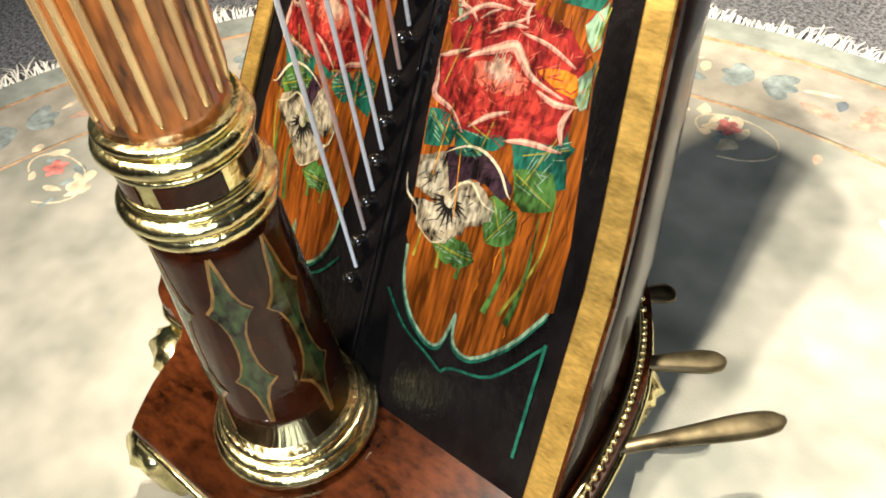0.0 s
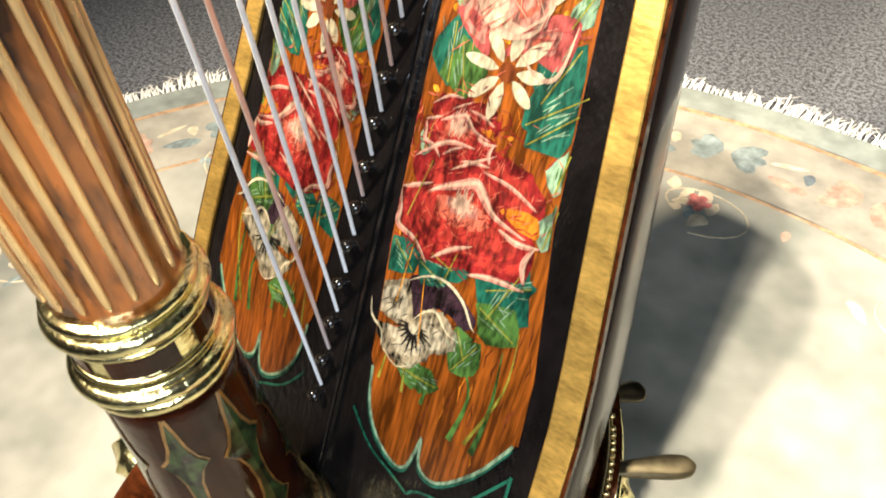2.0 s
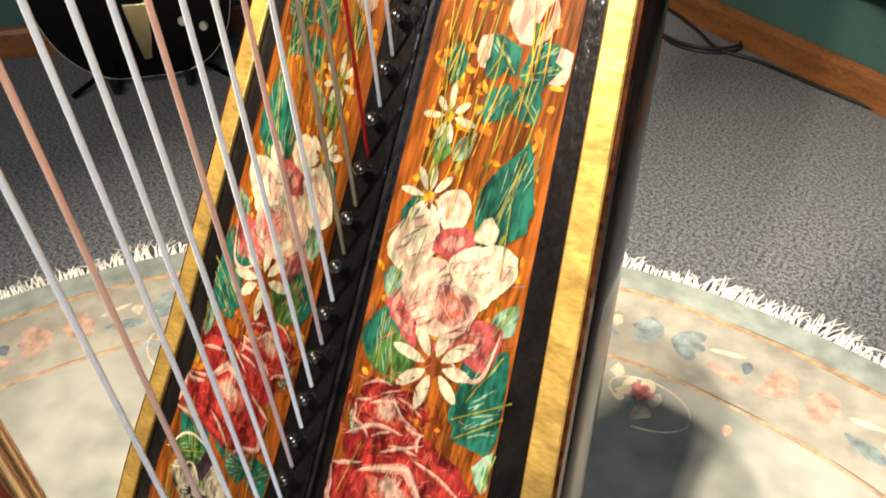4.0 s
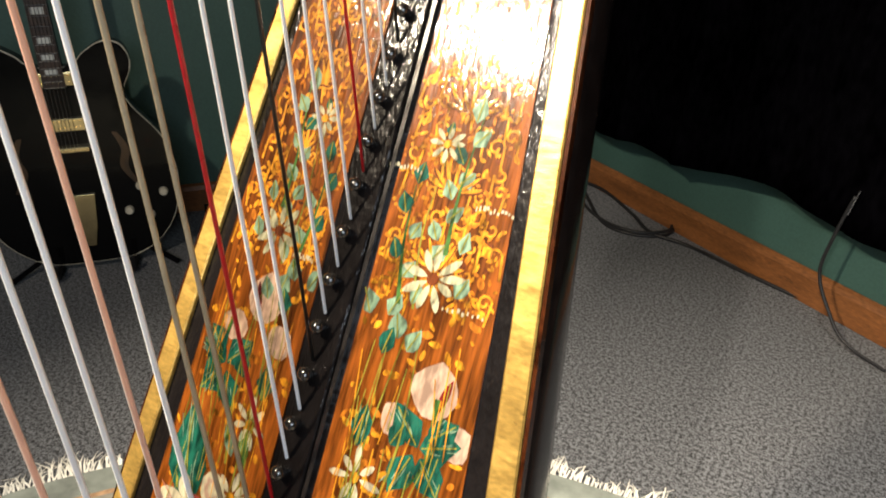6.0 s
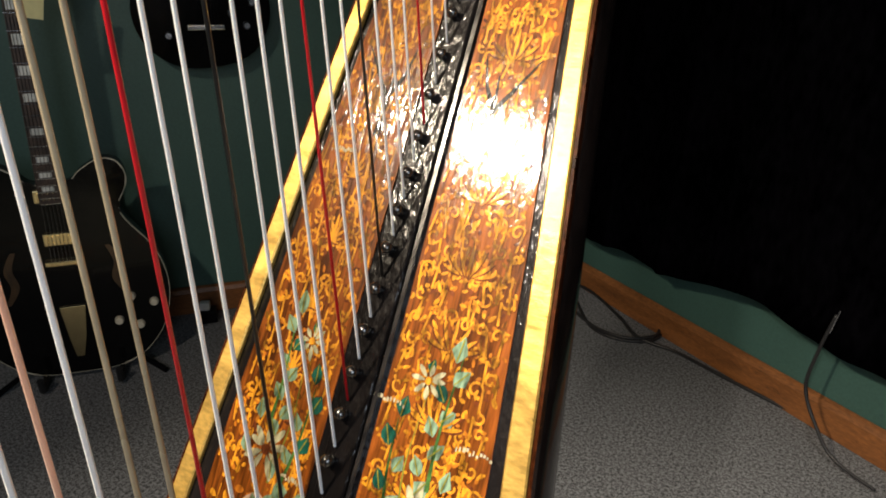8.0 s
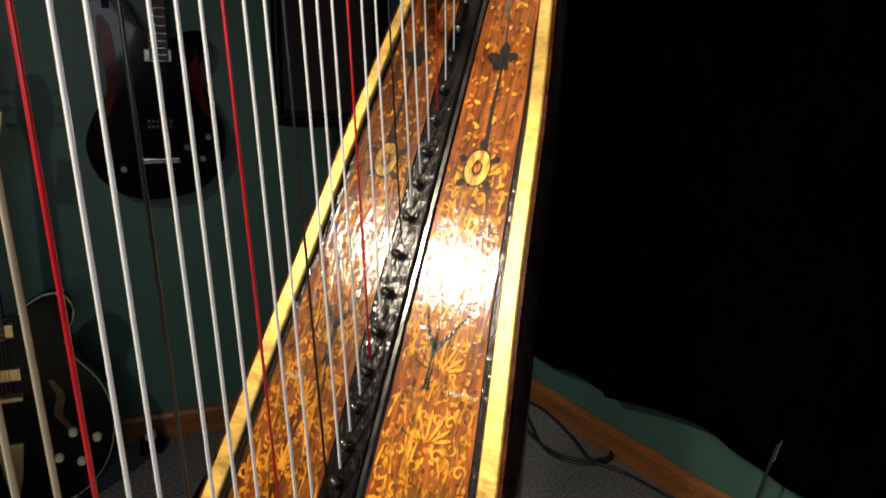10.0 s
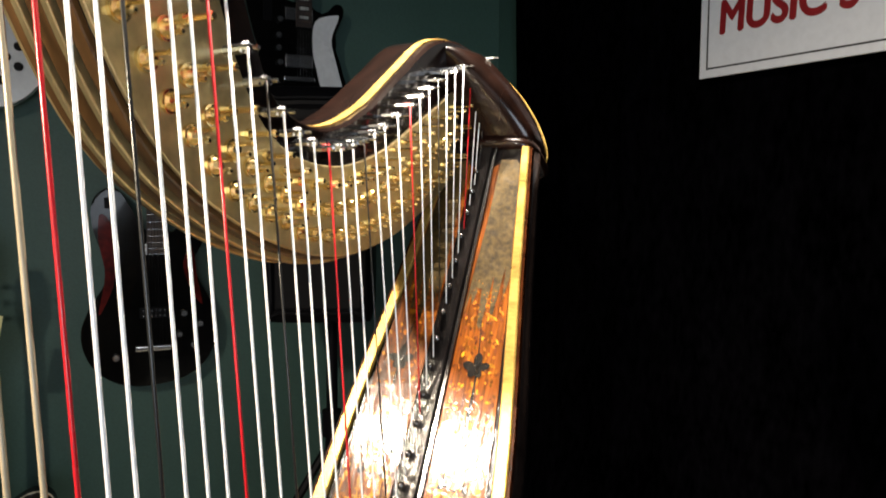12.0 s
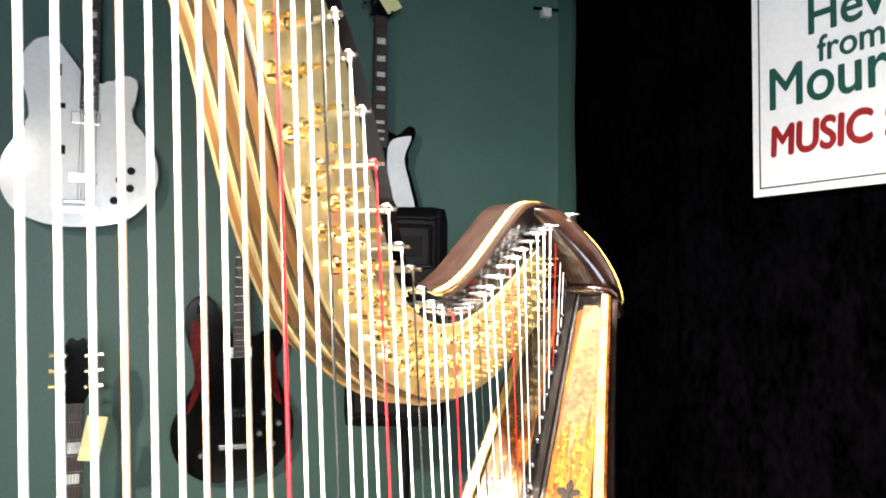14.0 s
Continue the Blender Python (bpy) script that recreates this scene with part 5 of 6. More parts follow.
def base():
    """The pedestal: a shaped block with gilt carving under it."""
    outline = [(-.118, .128), (.118, .128)] + smooth_line([(.118, .128), (.142, .172), (.158, .215), (.185, .238), (.222, .240), (.252, .262), (.262, .30), (.255, .40), (.235, .48), (.18, .57), (.09, .62), (0, .63)], 4)[1:]
    full = outline[1:] + [(-x, y) for x, y in outline[:1:-1][1:]]
    full = full + [(-.118, .128)]
    bm = bmesh.new()
    slab(bm, full, lambda a, b, h: Vector((a, b, h)), .118, .150, bevel=.003)
    bmesh.ops.recalc_face_normals(bm, faces=bm.faces)
    part("base_top", bm, MAHOGANY, harp, "polished red-brown mahogany base")
    inner = [(x * .955, .36 + (y - .36) * .955) for x, y in full]
    bm = bmesh.new()
    slab(bm, inner, lambda a, b, h: Vector((a, b, h)), .045, .1185)
    bmesh.ops.recalc_face_normals(bm, faces=bm.faces)
    part("base_body", bm, MAHOGANY, harp)
    bm = bmesh.new()
    pts = [Vector((x * 1.004, .36 + (y - .36) * 1.004, .122)) for x, y in full]
    tube(bm, pts + [pts[0]], .0045, 8)
    part("base_moulding", bm, GOLD, harp, "gilded moulding under the base edge", smooth=True)
    # scrolled gilt feet, like ribbed shells
    for fx, fy, turn in ((-.196, .226, 2.4), (.196, .226, .7), (.214, .475, .2), (-.214, .475, 3.0), (-.118, .142, -2.2), (.118, .142, -.9)):
        bm = bmesh.new()
        rings = []
        n, m = 12, 22
        for i in range(n + 1):
            t = i / n
            z = .0085 + .1085 * t
            r = .022 * (max(0.0, math.sin(math.pi * min(1, .15 + .85 * (1 - t)))) ** .7 + .12) + .010 * math.exp(-((t - .85) / .12) ** 2)
            rings.append([bm.verts.new((fx + (r * (1 + .09 * math.cos(9 * u + 4 * t)) + .008 * (1 - t)) * math.cos(u) * (1.25 if math.cos(u - turn) > 0 else .9),
                                        fy + (r * (1 + .09 * math.cos(9 * u + 4 * t)) + .008 * (1 - t)) * math.sin(u), z)) for u in [2 * math.pi * k / m for k in range(m)]])
        for a, b in zip(rings, rings[1:]):
            for k in range(m):
                bm.faces.new((a[k], a[(k + 1) % m], b[(k + 1) % m], b[k]))
        bm.faces.new(rings[0][::-1]), bm.faces.new(rings[-1])
        part("carved_foot", bm, GOLD, harp, "gilded carved foot", smooth=True)
    # beaded brass line where the soundbox meets the base
    bm = bmesh.new()
    for sg in (1, -1):
        w = half(.18)
        path = []
        for k in range(60):
            u = .5 * math.pi * k / 59
            path.append((XC + sg * (w + .013) * max(0.0, math.cos(u)) ** .8, .290 + 1.35 * w * math.sin(u) ** .85, .166 - .006 * math.cos(u)))
        tube(bm, path, .0045, 6)
        acc = 0
        for a, b in zip(path, path[1:]):
            acc += (Vector(b) - Vector(a)).length
            if acc > .007:
                acc = 0
                d = Vector((b[0] - XC, b[1] - .36, 0)).normalized() * .004
                bmesh.ops.create_icosphere(bm, subdivisions=1, radius=.0034, matrix=Matrix.Translation(Vector(b) + d + Vector((0, 0, .002))))
    part("beaded_trim", bm, BRASS_PART, harp, "beaded brass trim", smooth=True)
    # three pedals that come out of the base
    for (x0, y0), (x1, y1), z in (((.236, .372), (.361, .512), .118), ((.200, .462), (.290, .541), .118), ((.168, .544), (.209, .594), .116)):
        d = Vector((x1 - x0, y1 - y0, 0))
        ln = d.length
        d.normalize()
        s = Vector((-d.y, d.x, 0))
        o = Vector((x0, y0, 0))
        back = -0.12
        prof = [(back, .006, .006), (0, .0062, .006), (ln * .25, .0066, .0065), (ln * .5, .0095, .004), (ln * .78, .0128, .001), (ln * .94, .0105, -.001), (ln, .0035, -.002)]
        fine = smooth_line(prof, 4)
        bm = bmesh.new()
        cols = [[bm.verts.new(o + d * a + s * (w * q) + Vector((0, 0, z + h + e))) for q, e in ((-1, -.0022), (-1, .0022), (-.6, .0040), (.6, .0040), (1, .0022), (1, -.0022), (.6, -.0034), (-.6, -.0034))] for a, w, h in fine]
        for p, q in zip(cols, cols[1:]):
            for j in range(8):
                bm.faces.new((p[j], p[(j + 1) % 8], q[(j + 1) % 8], q[j]))
        bm.faces.new(cols[0]), bm.faces.new(cols[-1][::-1])
        bmesh.ops.recalc_face_normals(bm, faces=bm.faces)
        part("pedal", bm, PEDAL_BRASS, harp, "dull bronze foot pedal", smooth=True)


base()


# ---------------------------------------------------------------- guitars
def guitar(label, outline, c0, depth, body_m, neck_a, joint, head, face, hardware, pickups, bridge, knobs, inlay=True, guard=None, burst=None, edge=None, tail=None, holes=None, slots=None, neck_w=.024, tag=None, group="guitars along the wall"):
    """A guitar flat against the wall. outline, neck_a, joint, head, pickups, bridge and knobs: along the wall and up; c0: its back's distance from the wall."""
    zs = [b for a, b in outline]
    mid = sum(a for a, b in outline) / len(outline)
    r = root("electric_guitar", tuple(M_LEFT @ Vector((mid, min(zs), c0))), label, "guitar", group)
    place = lambda a, b, c: M_LEFT @ Vector((a, b, c0 + c))
    line = smooth_line(outline, 5, True)
    bm = bmesh.new()
    slab(bm, line, place, 0, depth, bevel=.006)
    bmesh.ops.recalc_face_normals(bm, faces=bm.faces)
    body = part("body", bm, body_m, r)
    f = depth + .0005
    cen = Vector((mid, sum(zs) / len(zs)))
    if burst:
        for s, w in burst:
            bm = bmesh.new()
            slab(bm, [tuple(Vector(q) + Vector((s[0], s[1]))) for q in smooth_line(w, 5, True)], place, depth, f + .0008)
            bmesh.ops.recalc_face_normals(bm, faces=bm.faces)
            part("burst_panel", bm, CHERRY, body)
    if edge:
        bm = bmesh.new()
        pts = [place(a, b, depth - .002) for a, b in line]
        tube(bm, pts + [pts[0]], .0022, 5)
        part("binding", bm, edge, body)
    if guard:
        bm = bmesh.new()
        slab(bm, smooth_line(guard, 4, True), place, depth, f + .002)
        bmesh.ops.recalc_face_normals(bm, faces=bm.faces)
        part("pickguard", bm, face, body)
    if slots:
        for a, b, w, h in slots:
            bm = bmesh.new()
            slab(bm, [(a - w, b - h), (a + w, b - h), (a + w, b + h), (a - w, b + h)], place, depth, f + .0025)
            part("switch_plate", bm, PLASTIC, body)
    if holes:
        for sg in (1, -1):
            bm = bmesh.new()
            pts = smooth_line([(neck_a + sg * .115, joint - .19), (neck_a + sg * .135, joint - .24), (neck_a + sg * .125, joint - .29), (neck_a + sg * .15, joint - .34)], 4)
            rows = [[bm.verts.new(place(a - w, b, f + .0006)), bm.verts.new(place(a + w, b, f + .0006))] for (a, b), w in zip(pts, [.006 + .005 * math.sin(math.pi * i / (len(pts) - 1)) for i in range(len(pts))])]
            for p, q in zip(rows, rows[1:]):
                bm.faces.new((p[0], p[1], q[1], q[0]))
            part("sound_hole", bm, NECK_LAYER, body)
    # neck with fretboard, frets and inlays
    nf = depth + .012
    bm = bmesh.new()
    slab(bm, [(neck_a - neck_w * 1.1, joint - .06), (neck_a + neck_w * 1.1, joint - .06), (neck_a + neck_w * .86, head), (neck_a - neck_w * .86, head)], place, depth - .015, nf - .004, bevel=.003)
    neck_ob = part("neck", bm, body_m if body_m is not WHITE_LACQUER else DARK_GUITAR, r)
    bm = bmesh.new()
    slab(bm, [(neck_a - neck_w * 1.1, joint - .06), (neck_a + neck_w * 1.1, joint - .06), (neck_a + neck_w * .86, head), (neck_a - neck_w * .86, head)], place, nf - .004, nf)
    board_ob = part("fretboard", bm, FRETBOARD, neck_ob)
    n, scale = 21, (head - joint + .06) / (1 - 2 ** (-21 / 12))
    for k in range(1, n + 1):
        z = head - scale * (1 - 2 ** (-k / 12))
        w = neck_w * 1.0
        bm = bmesh.new()
        box(bm, (-w, -.0010, 0), (w, .0010, .0014), M_LEFT @ Matrix.Translation((neck_a, z, c0 + nf)))
        part("fret", bm, STEEL, board_ob)
        if inlay and k in (3, 5, 7, 9, 12, 15, 17, 19):
            zz = head - scale * (1 - 2 ** (-(k - .5) / 12))
            hh = scale * (2 ** (-(k - 1) / 12) - 2 ** (-k / 12)) * .33
            bm = bmesh.new()
            box(bm, (-w * .62, -hh, 0), (w * .62, hh, .0008), M_LEFT @ Matrix.Translation((neck_a, zz, c0 + nf)))
            part("inlay", bm, INLAY, board_ob)
    bm = bmesh.new()
    slab(bm, smooth_line([(neck_a - neck_w * .9, head), (neck_a - .040, head + .05), (neck_a - .037, head + .13), (neck_a - .018, head + .175), (neck_a, head + .168), (neck_a + .018, head + .175), (neck_a + .037, head + .13), (neck_a + .040, head + .05), (neck_a + neck_w * .9, head)], 3), place, depth - .006, depth + .009)
    bmesh.ops.recalc_face_normals(bm, faces=bm.faces)
    hs = part("headstock", bm, DARK_GUITAR, neck_ob)
    for sg in (1, -1):
        for k in range(3):
            bm = bmesh.new()
            z = head + .045 + .042 * k
            tube(bm, [place(neck_a + sg * .026, z, depth + .008), place(neck_a + sg * .026, z, depth + .020)], .0042, 8)
            tube(bm, [place(neck_a + sg * .030, z, depth + .001), place(neck_a + sg * .052, z, depth + .001)], .0026, 6)
            tube(bm, [place(neck_a + sg * .052, z, depth + .001), place(neck_a + sg * .066, z, depth + .001)], [.006, .008], 8)
            part("tuner", bm, hardware, neck_ob)
    for a, b, w, h, m in pickups:
        bm = bmesh.new()
        box(bm, (-w, -h, 0), (w, h, .009), M_LEFT @ Matrix.Translation((a, b, c0 + f)), .002)
        pk = part("pickup", bm, m, body)
        for k in range(6):
            for row in (-.5, .5):
                bm = bmesh.new()
                p = (a - w * .75 + 1.5 * w * k / 5, b + row * h)
                tube(bm, [place(*p, f + .009), place(*p, f + .0115)], .0024, 6)
                part("pole_screw", bm, hardware, pk)
    a, b, w = bridge
    bm = bmesh.new()
    box(bm, (-w, -.007, 0), (w, .007, .014), M_LEFT @ Matrix.Translation((a, b, c0 + f)), .003)
    part("bridge", bm, hardware, body)
    if tail:
        bm = bmesh.new()
        slab(bm, tail, place, f + .001, f + .006, bevel=.001)
        bmesh.ops.recalc_face_normals(bm, faces=bm.faces)
        part("tailpiece", bm, hardware, body)
    for a, b in knobs:
        bm = bmesh.new()
        tube(bm, [place(a, b, f), place(a, b, f + .010), place(a, b, f + .014)], [.0125, .0115, .009], 12)
        part("control_knob", bm, BINDING if edge else STEEL if body_m is not WHITE_LACQUER else PLASTIC, body)
    for k in range(6):
        bm = bmesh.new()
        o = neck_a + (k - 2.5) * .0068
        tube(bm, [place(neck_a + (k - 2.5) * .0095, bridge[1], f + .016), place(o, head, nf + .003)], .0006, 4)
        part("guitar_string", bm, STEEL, r)
    if tag:
        ta, tz, tw, th, turn = tag
        bm = bmesh.new()
        box(bm, (-tw, -th, 0), (tw, th, .0006), M_LEFT @ Matrix.Translation((ta, tz, c0 + nf + .012)) @ Matrix.Rotation(turn, 4, "Z") @ Matrix.Rotation(.25, 4, "Y"))
        part("price_tag", bm, PAPER, r, "pale yellow paper price tag")
    if c0 < .2:
        bm = bmesh.new()
        tube(bm, [M_LEFT @ Vector((neck_a, head + .02, .002)), M_LEFT @ Vector((neck_a, head + .02, c0 + depth - .02))], .006, 8)
        for sg in (1, -1):
            tube(bm, [M_LEFT @ Vector((neck_a, head + .02, c0 + depth - .03)), M_LEFT @ Vector((neck_a + sg * .032, head + .012, c0 + depth - .02)), M_LEFT @ Vector((neck_a + sg * .034, head + .012, c0 + depth + .03))], .005, 8)
        hk = part("wall_hanger", bm, PLASTIC)
        tagged(hk, "black padded wall hanger that holds a guitar's neck", "hanger", "guitar hangers")
    return r


guitar("white electric guitar with black knobs hanging on the green wall", [(-1.71, 1.650), (-1.58, 1.675), (-1.50, 1.765), (-1.493, 1.86), (-1.535, 1.95), (-1.575, 2.00), (-1.560, 2.06), (-1.558, 2.12), (-1.60, 2.128), (-1.645, 2.10), (-1.70, 2.11), (-1.745, 2.17), (-1.80, 2.232), (-1.862, 2.20), (-1.884, 2.12), (-1.862, 2.03), (-1.860, 1.965), (-1.90, 1.90), (-1.935, 1.81), (-1.90, 1.71), (-1.82, 1.662)],
       .055, .045, WHITE_LACQUER, -1.692, 2.07, 2.55, INLAY, STEEL, [(-1.700, 1.985, .040, .018, STEEL), (-1.705, 1.80, .040, .016, STEEL)], (-1.712, 1.725, .045), [(-1.60, 1.80), (-1.615, 1.735), (-1.568, 1.83), (-1.57, 1.775)],
       slots=[(-1.785, 2.13, .014, .018), (-1.768, 2.02, .010, .008), (-1.765, 1.885, .010, .014)], tail=[(-1.765, 1.69), (-1.655, 1.69), (-1.66, 1.712), (-1.76, 1.712)])
B_OUT = [(-1.243, .835), (-1.12, .865), (-1.056, .95), (-1.052, 1.05), (-1.095, 1.15), (-1.12, 1.21), (-1.088, 1.27), (-1.10, 1.325), (-1.15, 1.322), (-1.19, 1.30), (-1.255, 1.31), (-1.29, 1.38), (-1.335, 1.442), (-1.39, 1.41), (-1.397, 1.33), (-1.366, 1.22), (-1.366, 1.155), (-1.41, 1.08), (-1.435, 1.00), (-1.41, .91), (-1.34, .85)]
guitar("black and dark cherry electric bass guitar hanging on the wall", B_OUT, .055, .040, DARK_GUITAR, -1.222, 1.30, 1.93, INLAY, STEEL, [(-1.225, 1.255, .036, .016, PICKGUARD), (-1.232, 1.06, .040, .016, PLASTIC)], (-1.234, .952, .052), [(-1.098, 1.02), (-1.118, .955), (-1.145, 1.055), (-1.16, .99), (-1.34, .93)],
       burst=[((0, 0), [(-1.375, 1.36), (-1.345, 1.33), (-1.335, 1.22), (-1.345, 1.14), (-1.385, 1.06), (-1.365, 1.18), (-1.38, 1.28)]), ((0, 0), [(-1.125, 1.285), (-1.12, 1.26), (-1.145, 1.21), (-1.125, 1.13), (-1.09, 1.08), (-1.105, 1.17), (-1.11, 1.22)])], slots=[(-1.352, 1.395, .010, .016)], inlay=False)
guitar("black electric guitar with white pickguard hanging on the wall", [(-.78, 1.60), (-.66, 1.63), (-.612, 1.72), (-.640, 1.85), (-.662, 1.93), (-.628, 2.025), (-.655, 2.048), (-.700, 2.005), (-.735, 2.03), (-.80, 2.04), (-.835, 2.055), (-.90, 2.112), (-.945, 2.05), (-.922, 1.93), (-.902, 1.85), (-.95, 1.72), (-.90, 1.63)],
       .055, .040, DARK_GUITAR, -.764, 2.02, 2.43, PICKGUARD, STEEL, [(-.780, 2.000, .044, .020, STEEL), (-.780, 1.852, .044, .020, STEEL)], (-.780, 1.795, .050), [(-.84, 1.98), (-.845, 1.93), (-.845, 1.89), (-.842, 1.845)],
       guard=[(-.725, 1.985), (-.660, 2.010), (-.648, 2.0), (-.672, 1.93), (-.655, 1.85), (-.632, 1.76), (-.64, 1.72), (-.70, 1.76), (-.722, 1.83), (-.735, 1.90)], slots=[(-.878, 2.01, .014, .036)], tag=(-.735, 2.475, .035, .030, .6))
D_HALF = [(.13, .045), (.222, .13), (.258, .26), (.235, .38), (.170, .475), (.158, .52), (.186, .585), (.172, .636), (.130, .648), (.080, .622), (.042, .590)]
D_OUT = [(-1.675, .032)] + [(-1.675 + a, b) for a, b in D_HALF] + [(-1.675 - a, b) for a, b in D_HALF[::-1]]
guitar("black semi-hollow guitar with gold hardware leaning on a floor stand", D_OUT, .32, .050, DARK_GUITAR, -1.675, .60, 1.155, INLAY, BRASS_PART, [(-1.672, .560, .042, .017, BRASS_PART), (-1.668, .440, .042, .017, BRASS_PART)], (-1.672, .372, .045), [(-1.462, .226), (-1.506, .160), (-1.52, .25), (-1.56, .18)],
       edge=BINDING, holes=True, tail=[(-1.705, .24), (-1.640, .24), (-1.650, .15), (-1.664, .085), (-1.684, .085), (-1.694, .15)], tag=(-1.628, 1.062, .026, .060, -.18), guard=None)


def guitar_stand():
    r = root("guitar_stand", tuple(M_LEFT @ Vector((-1.675, 0, .33))), "black tubular guitar floor stand with rubber rests", "stand")
    P = lambda a, b, c: M_LEFT @ Vector((a, b, c))
    for sg in (1, -1):
        bm = bmesh.new()
        tube(bm, [P(-1.675, .42, .27), P(-1.675 + sg * .10, .05, .28), P(-1.675 + sg * .22, .012, .40)], .008, 8)
        part("leg", bm, PLASTIC, r)
        bm = bmesh.new()
        tube(bm, [P(-1.675 + sg * .10, .045, .28), P(-1.675 + sg * .10, .020, .34), P(-1.675 + sg * .10, .022, .43), P(-1.675 + sg * .10, .060, .44)], .009, 8)
        part("rest", bm, RUBBER, r)
    bm = bmesh.new()
    tube(bm, [P(-1.675, .42, .27), P(-1.675, .012, .10)], .008, 8)
    part("leg", bm, PLASTIC, r)


guitar_stand()


# ---------------------------------------------------------------- loudspeaker on its tripod
def loudspeaker():
    c = Vector((-.835, 1.915, 0))
    turn = Matrix.Translation(c) @ Matrix.Rotation(radians(30), 4, "Z")
    r = root("speaker_stand", (c.x, c.y, 0), "black steel tripod speaker stand on the carpet", "stand")
    bm = bmesh.new()
    tube(bm, [c + Vector((0, 0, .30)), c + Vector((0, 0, .80))], .019, 12)
    part("outer_pole", bm, PLASTIC, r)
    bm = bmesh.new()
    tube(bm, [c + Vector((0, 0, .79)), c + Vector((0, 0, 1.10))], .0155, 12)
    part("inner_pole", bm, PLASTIC, r)
    bm = bmesh.new()
    tube(bm, [c + Vector((0, 0, .76)), c + Vector((0, 0, .83))], .028, 12)
    part("collar", bm, PLASTIC, r)
    for k in range(3):
        a = radians(238 + 120 * k)
        d = Vector((math.cos(a), math.sin(a), 0))
        bm = bmesh.new()
        tube(bm, [c + Vector((0, 0, .72)) + d * .02, c + d * .50 + Vector((0, 0, .016))], .0125, 8)
        leg = part("leg", bm, PLASTIC, r)
        bm = bmesh.new()
        tube(bm, [c + Vector((0, 0, .34)) + d * .02, c + d * .29 + Vector((0, 0, .33))], .008, 8)
        part("brace", bm, PLASTIC, r)
        bm = bmesh.new()
        tube(bm, [c + d * .485 + Vector((0, 0, .034)), c + d * .515 + Vector((0, 0, .002))], .016, 8)
        part("rubber_foot", bm, RUBBER, leg)
    s = root("loudspeaker", (c.x, c.y, 1.09), "black plastic loudspeaker with rounded corners on its stand", "speaker")
    bm = bmesh.new()
    box(bm, (-.165, -.13, 1.09), (.118, .15, 1.70), turn, .042)
    part("cabinet", bm, PLASTIC, s, smooth=True)
    rim = lambda inset, y: [turn @ Vector((a, y, b)) for a, b in smooth_line([(-.142 + inset, 1.15 + inset), (-.122 + inset, 1.125 + inset), (.075 - inset, 1.125 + inset), (.095 - inset, 1.15 + inset), (.095 - inset, 1.64 - inset), (.075 - inset, 1.665 - inset), (-.122 + inset, 1.665 - inset), (-.142 + inset, 1.64 - inset)], 3, True)]
    bm = bmesh.new()
    tube(bm, rim(0, -.132) + rim(0, -.132)[:1], .0075, 8)
    part("front_rim", bm, PLASTIC, s)
    bm = bmesh.new()
    slab(bm, [(p.x, p.y) for p in [Vector((-.130, 1.135)), Vector((.083, 1.135)), Vector((.083, 1.50)), Vector((-.130, 1.50))]], lambda a, b, h: turn @ Vector((a, -.1305 - h, b)), 0, .004)
    part("grille", bm, GRILLE, s)
    bm = bmesh.new()
    ring = [turn @ Vector((a, -.1335, b)) for a, b in smooth_line([(-.118, 1.545), (-.108, 1.532), (.060, 1.532), (.070, 1.545), (.070, 1.630), (.060, 1.643), (-.108, 1.643), (-.118, 1.630)], 3, True)]
    tube(bm, ring + [ring[0]], .006, 6)
    part("horn_rim", bm, PLASTIC, s)
    bm = bmesh.new()
    box(bm, (-.095, -.136, 1.56), (.047, -.1312, 1.615), turn, .001)
    part("horn_throat", bm, GRILLE, s)


loudspeaker()


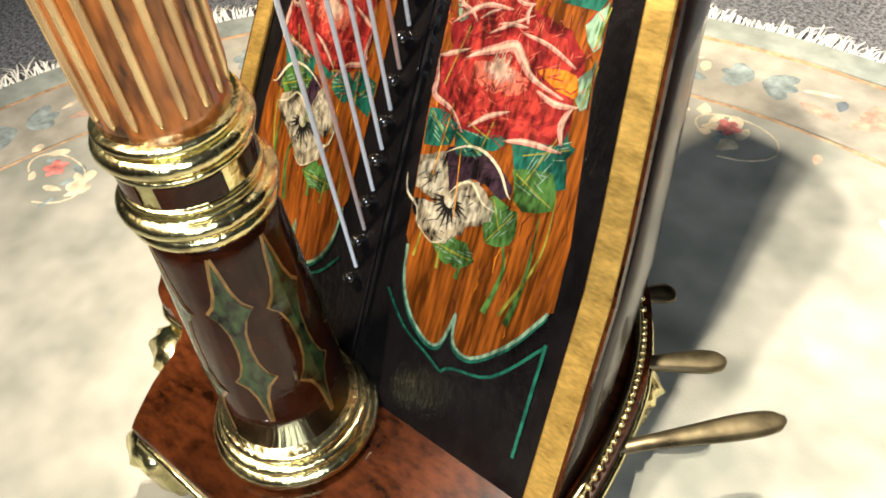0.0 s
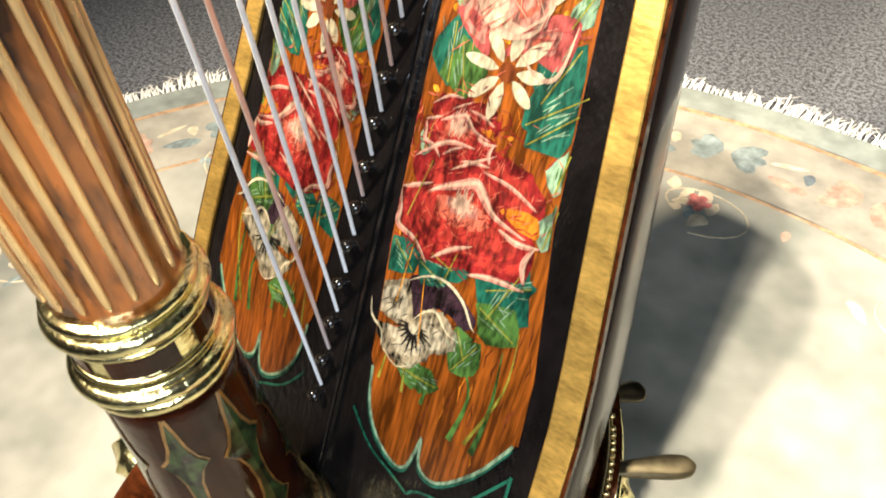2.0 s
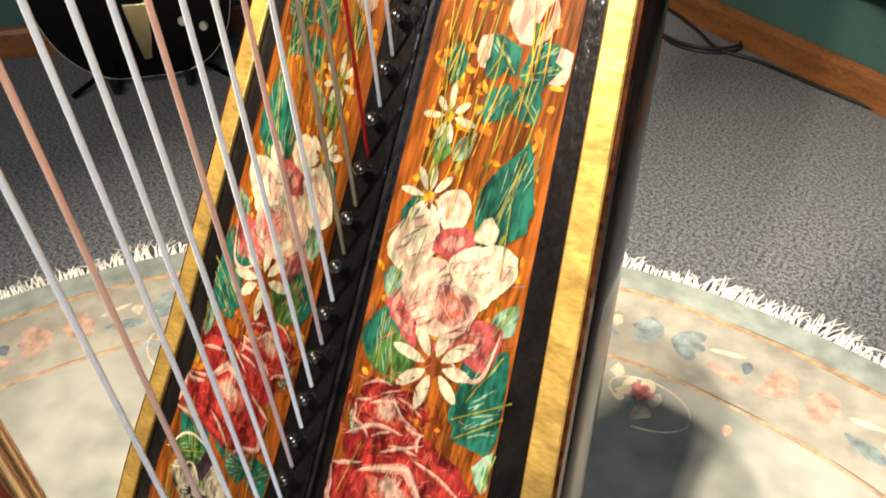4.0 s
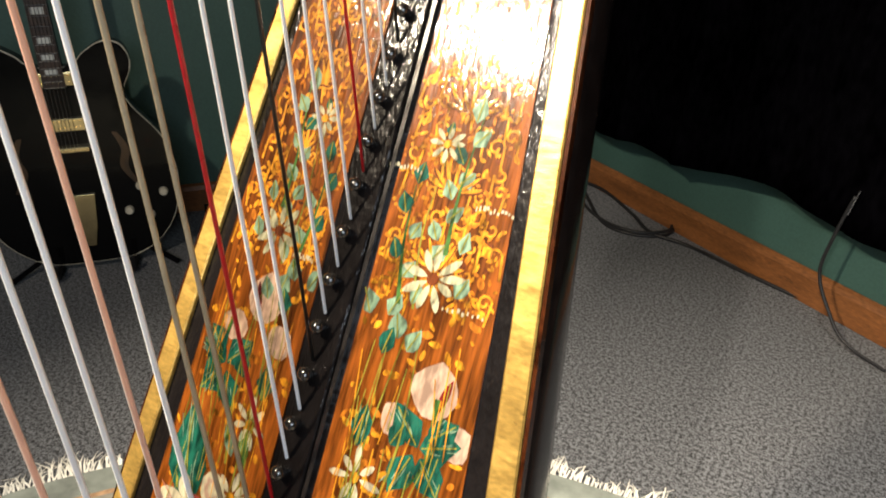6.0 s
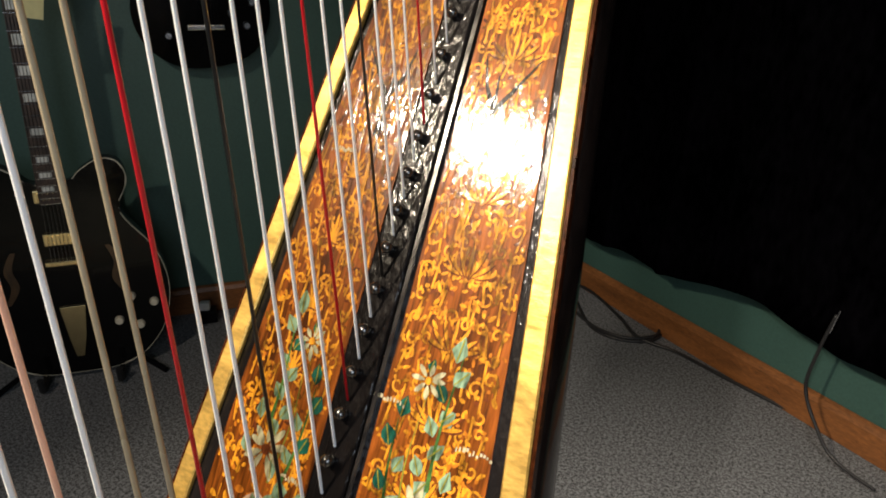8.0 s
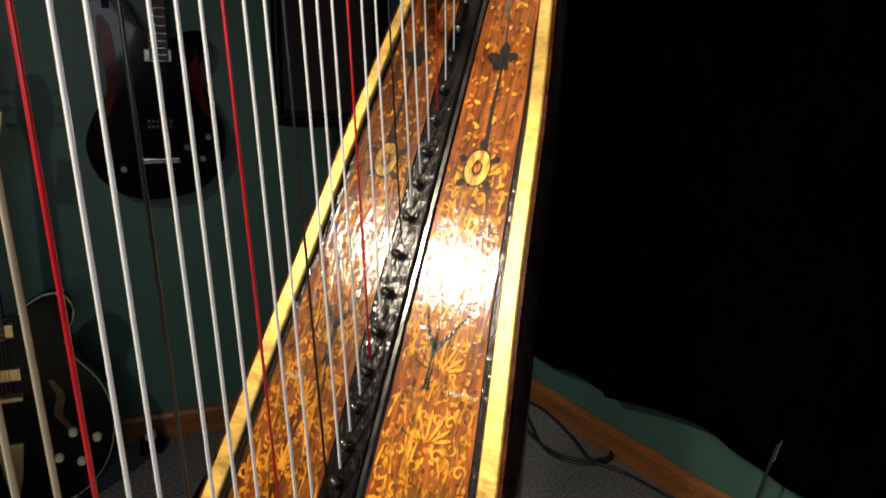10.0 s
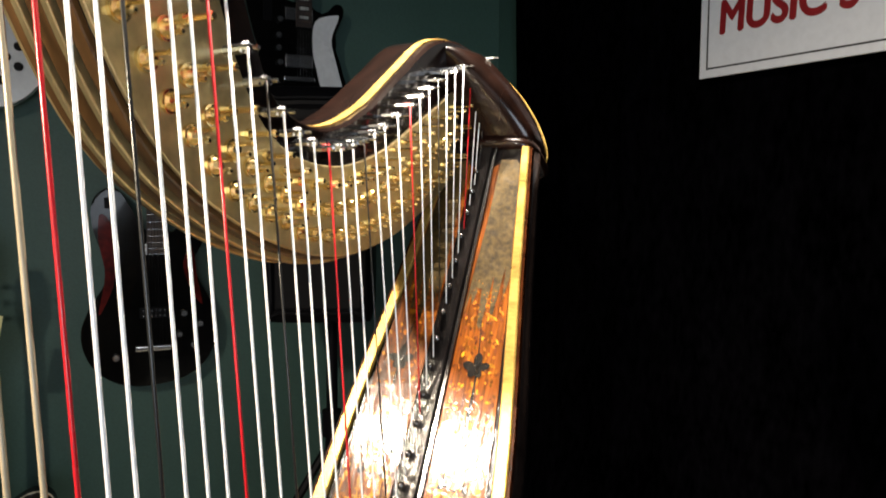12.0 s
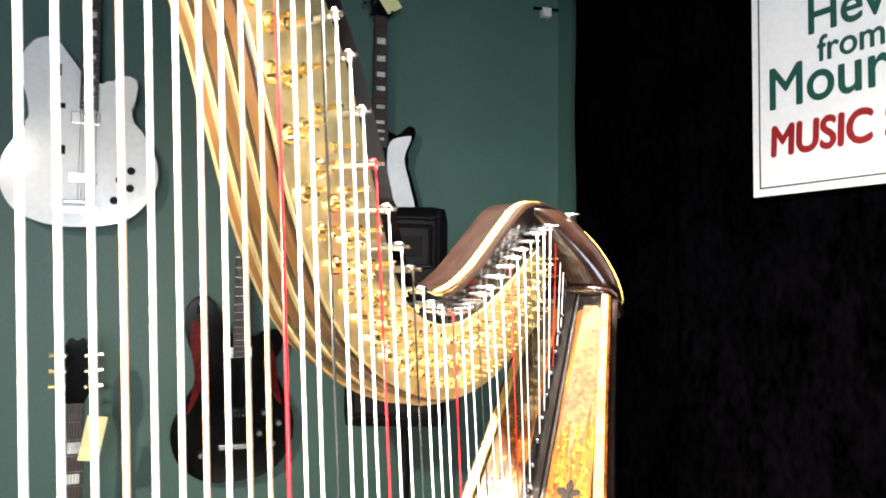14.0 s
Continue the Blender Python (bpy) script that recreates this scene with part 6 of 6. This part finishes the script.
# ---------------------------------------------------------------- cables and small things
def floor_cable():
    bm = bmesh.new()
    z = .0065
    coil = [(-.574, 2.772), (-.452, 2.735), (-.302, 2.655), (-.205, 2.560), (-.209, 2.462), (-.298, 2.415), (-.407, 2.447), (-.52, 2.60), (-.60, 2.73), (-.50, 2.70), (-.35, 2.56), (-.25, 2.45), (-.12, 2.43), (.048, 2.353), (.211, 2.281), (.356, 2.215), (.46, 2.165), (.60, 2.06), (.80, 1.98)]
    pts = [(x, y, z + (.006 if 8 <= i <= 11 else 0)) for i, (x, y) in enumerate(coil)]
    tube(bm, smooth_line(pts, 8), .0055, 7)
    ob = part("floor_cable", bm, RUBBER, smooth=True)
    tagged(ob, "loosely coiled black cable lying on grey carpet", "cable")
    bm = bmesh.new()
    coil2 = [(-.62, 2.70), (-.50, 2.52), (-.38, 2.43), (-.27, 2.42), (-.20, 2.50), (-.26, 2.62), (-.42, 2.72), (-.58, 2.77), (-.70, 2.76)]
    tube(bm, smooth_line([(x, y, .0175) for x, y in coil2], 8), .005, 7)
    ob = part("floor_cable", bm, RUBBER, smooth=True)
    tagged(ob, "black cable loop lying on another cable", "cable")
    bm = bmesh.new()
    W = lambda u, z: CORNER + U * (u + 2.12) + Vector((0, 0, z)) - V * .115
    tube(bm, smooth_line([tuple(W(-.845, .379)), tuple(W(-.870, .265)), tuple(W(-.880, .160)), tuple(W(-.83, .075)), tuple(W(-.77, .02)), tuple(W(-.66, .008))], 8), .0045, 7)
    ob = part("hanging_cable", bm, RUBBER, smooth=True)
    tagged(ob, "black cable rising from the carpet before the curtain", "cable")
    bm = bmesh.new()
    tube(bm, [W(-.852, .330), W(-.838, .395)], [.003, .002], 7)
    part("cable_tip", bm, STEEL, ob, "steel tip")


floor_cable()


def plug():
    p = Vector((-1.525, 1.795, 0))
    bm = bmesh.new()
    box(bm, (-.035, -.025, .002), (.035, .025, .045), Matrix.Translation(p) @ Matrix.Rotation(radians(50), 4, "Z"), .005)
    ob = part("power_adapter", bm, PLASTIC)
    tagged(ob, "black power adapter with white plug on the carpet", "adapter")
    bm = bmesh.new()
    box(bm, (-.016, -.014, .0455), (.016, .014, .072), Matrix.Translation(p) @ Matrix.Rotation(radians(40), 4, "Z"), .004)
    part("plug_cap", bm, SOCKET, ob, "white plug")


plug()


def wall_bracket():
    bm = bmesh.new()
    box(bm, (-.085, 2.55, .001), (-.045, 2.585, .03), M_LEFT, .004)
    ob = part("wall_bracket", bm, SOCKET)
    tagged(ob, "small pale bracket high on the green wall", "bracket")
    bm = bmesh.new()
    tube(bm, [M_LEFT @ Vector((-.12, 2.578, .02)), M_LEFT @ Vector((-.01, 2.584, .02))], .006, 6)
    part("crossbar", bm, PLASTIC, ob)


wall_bracket()
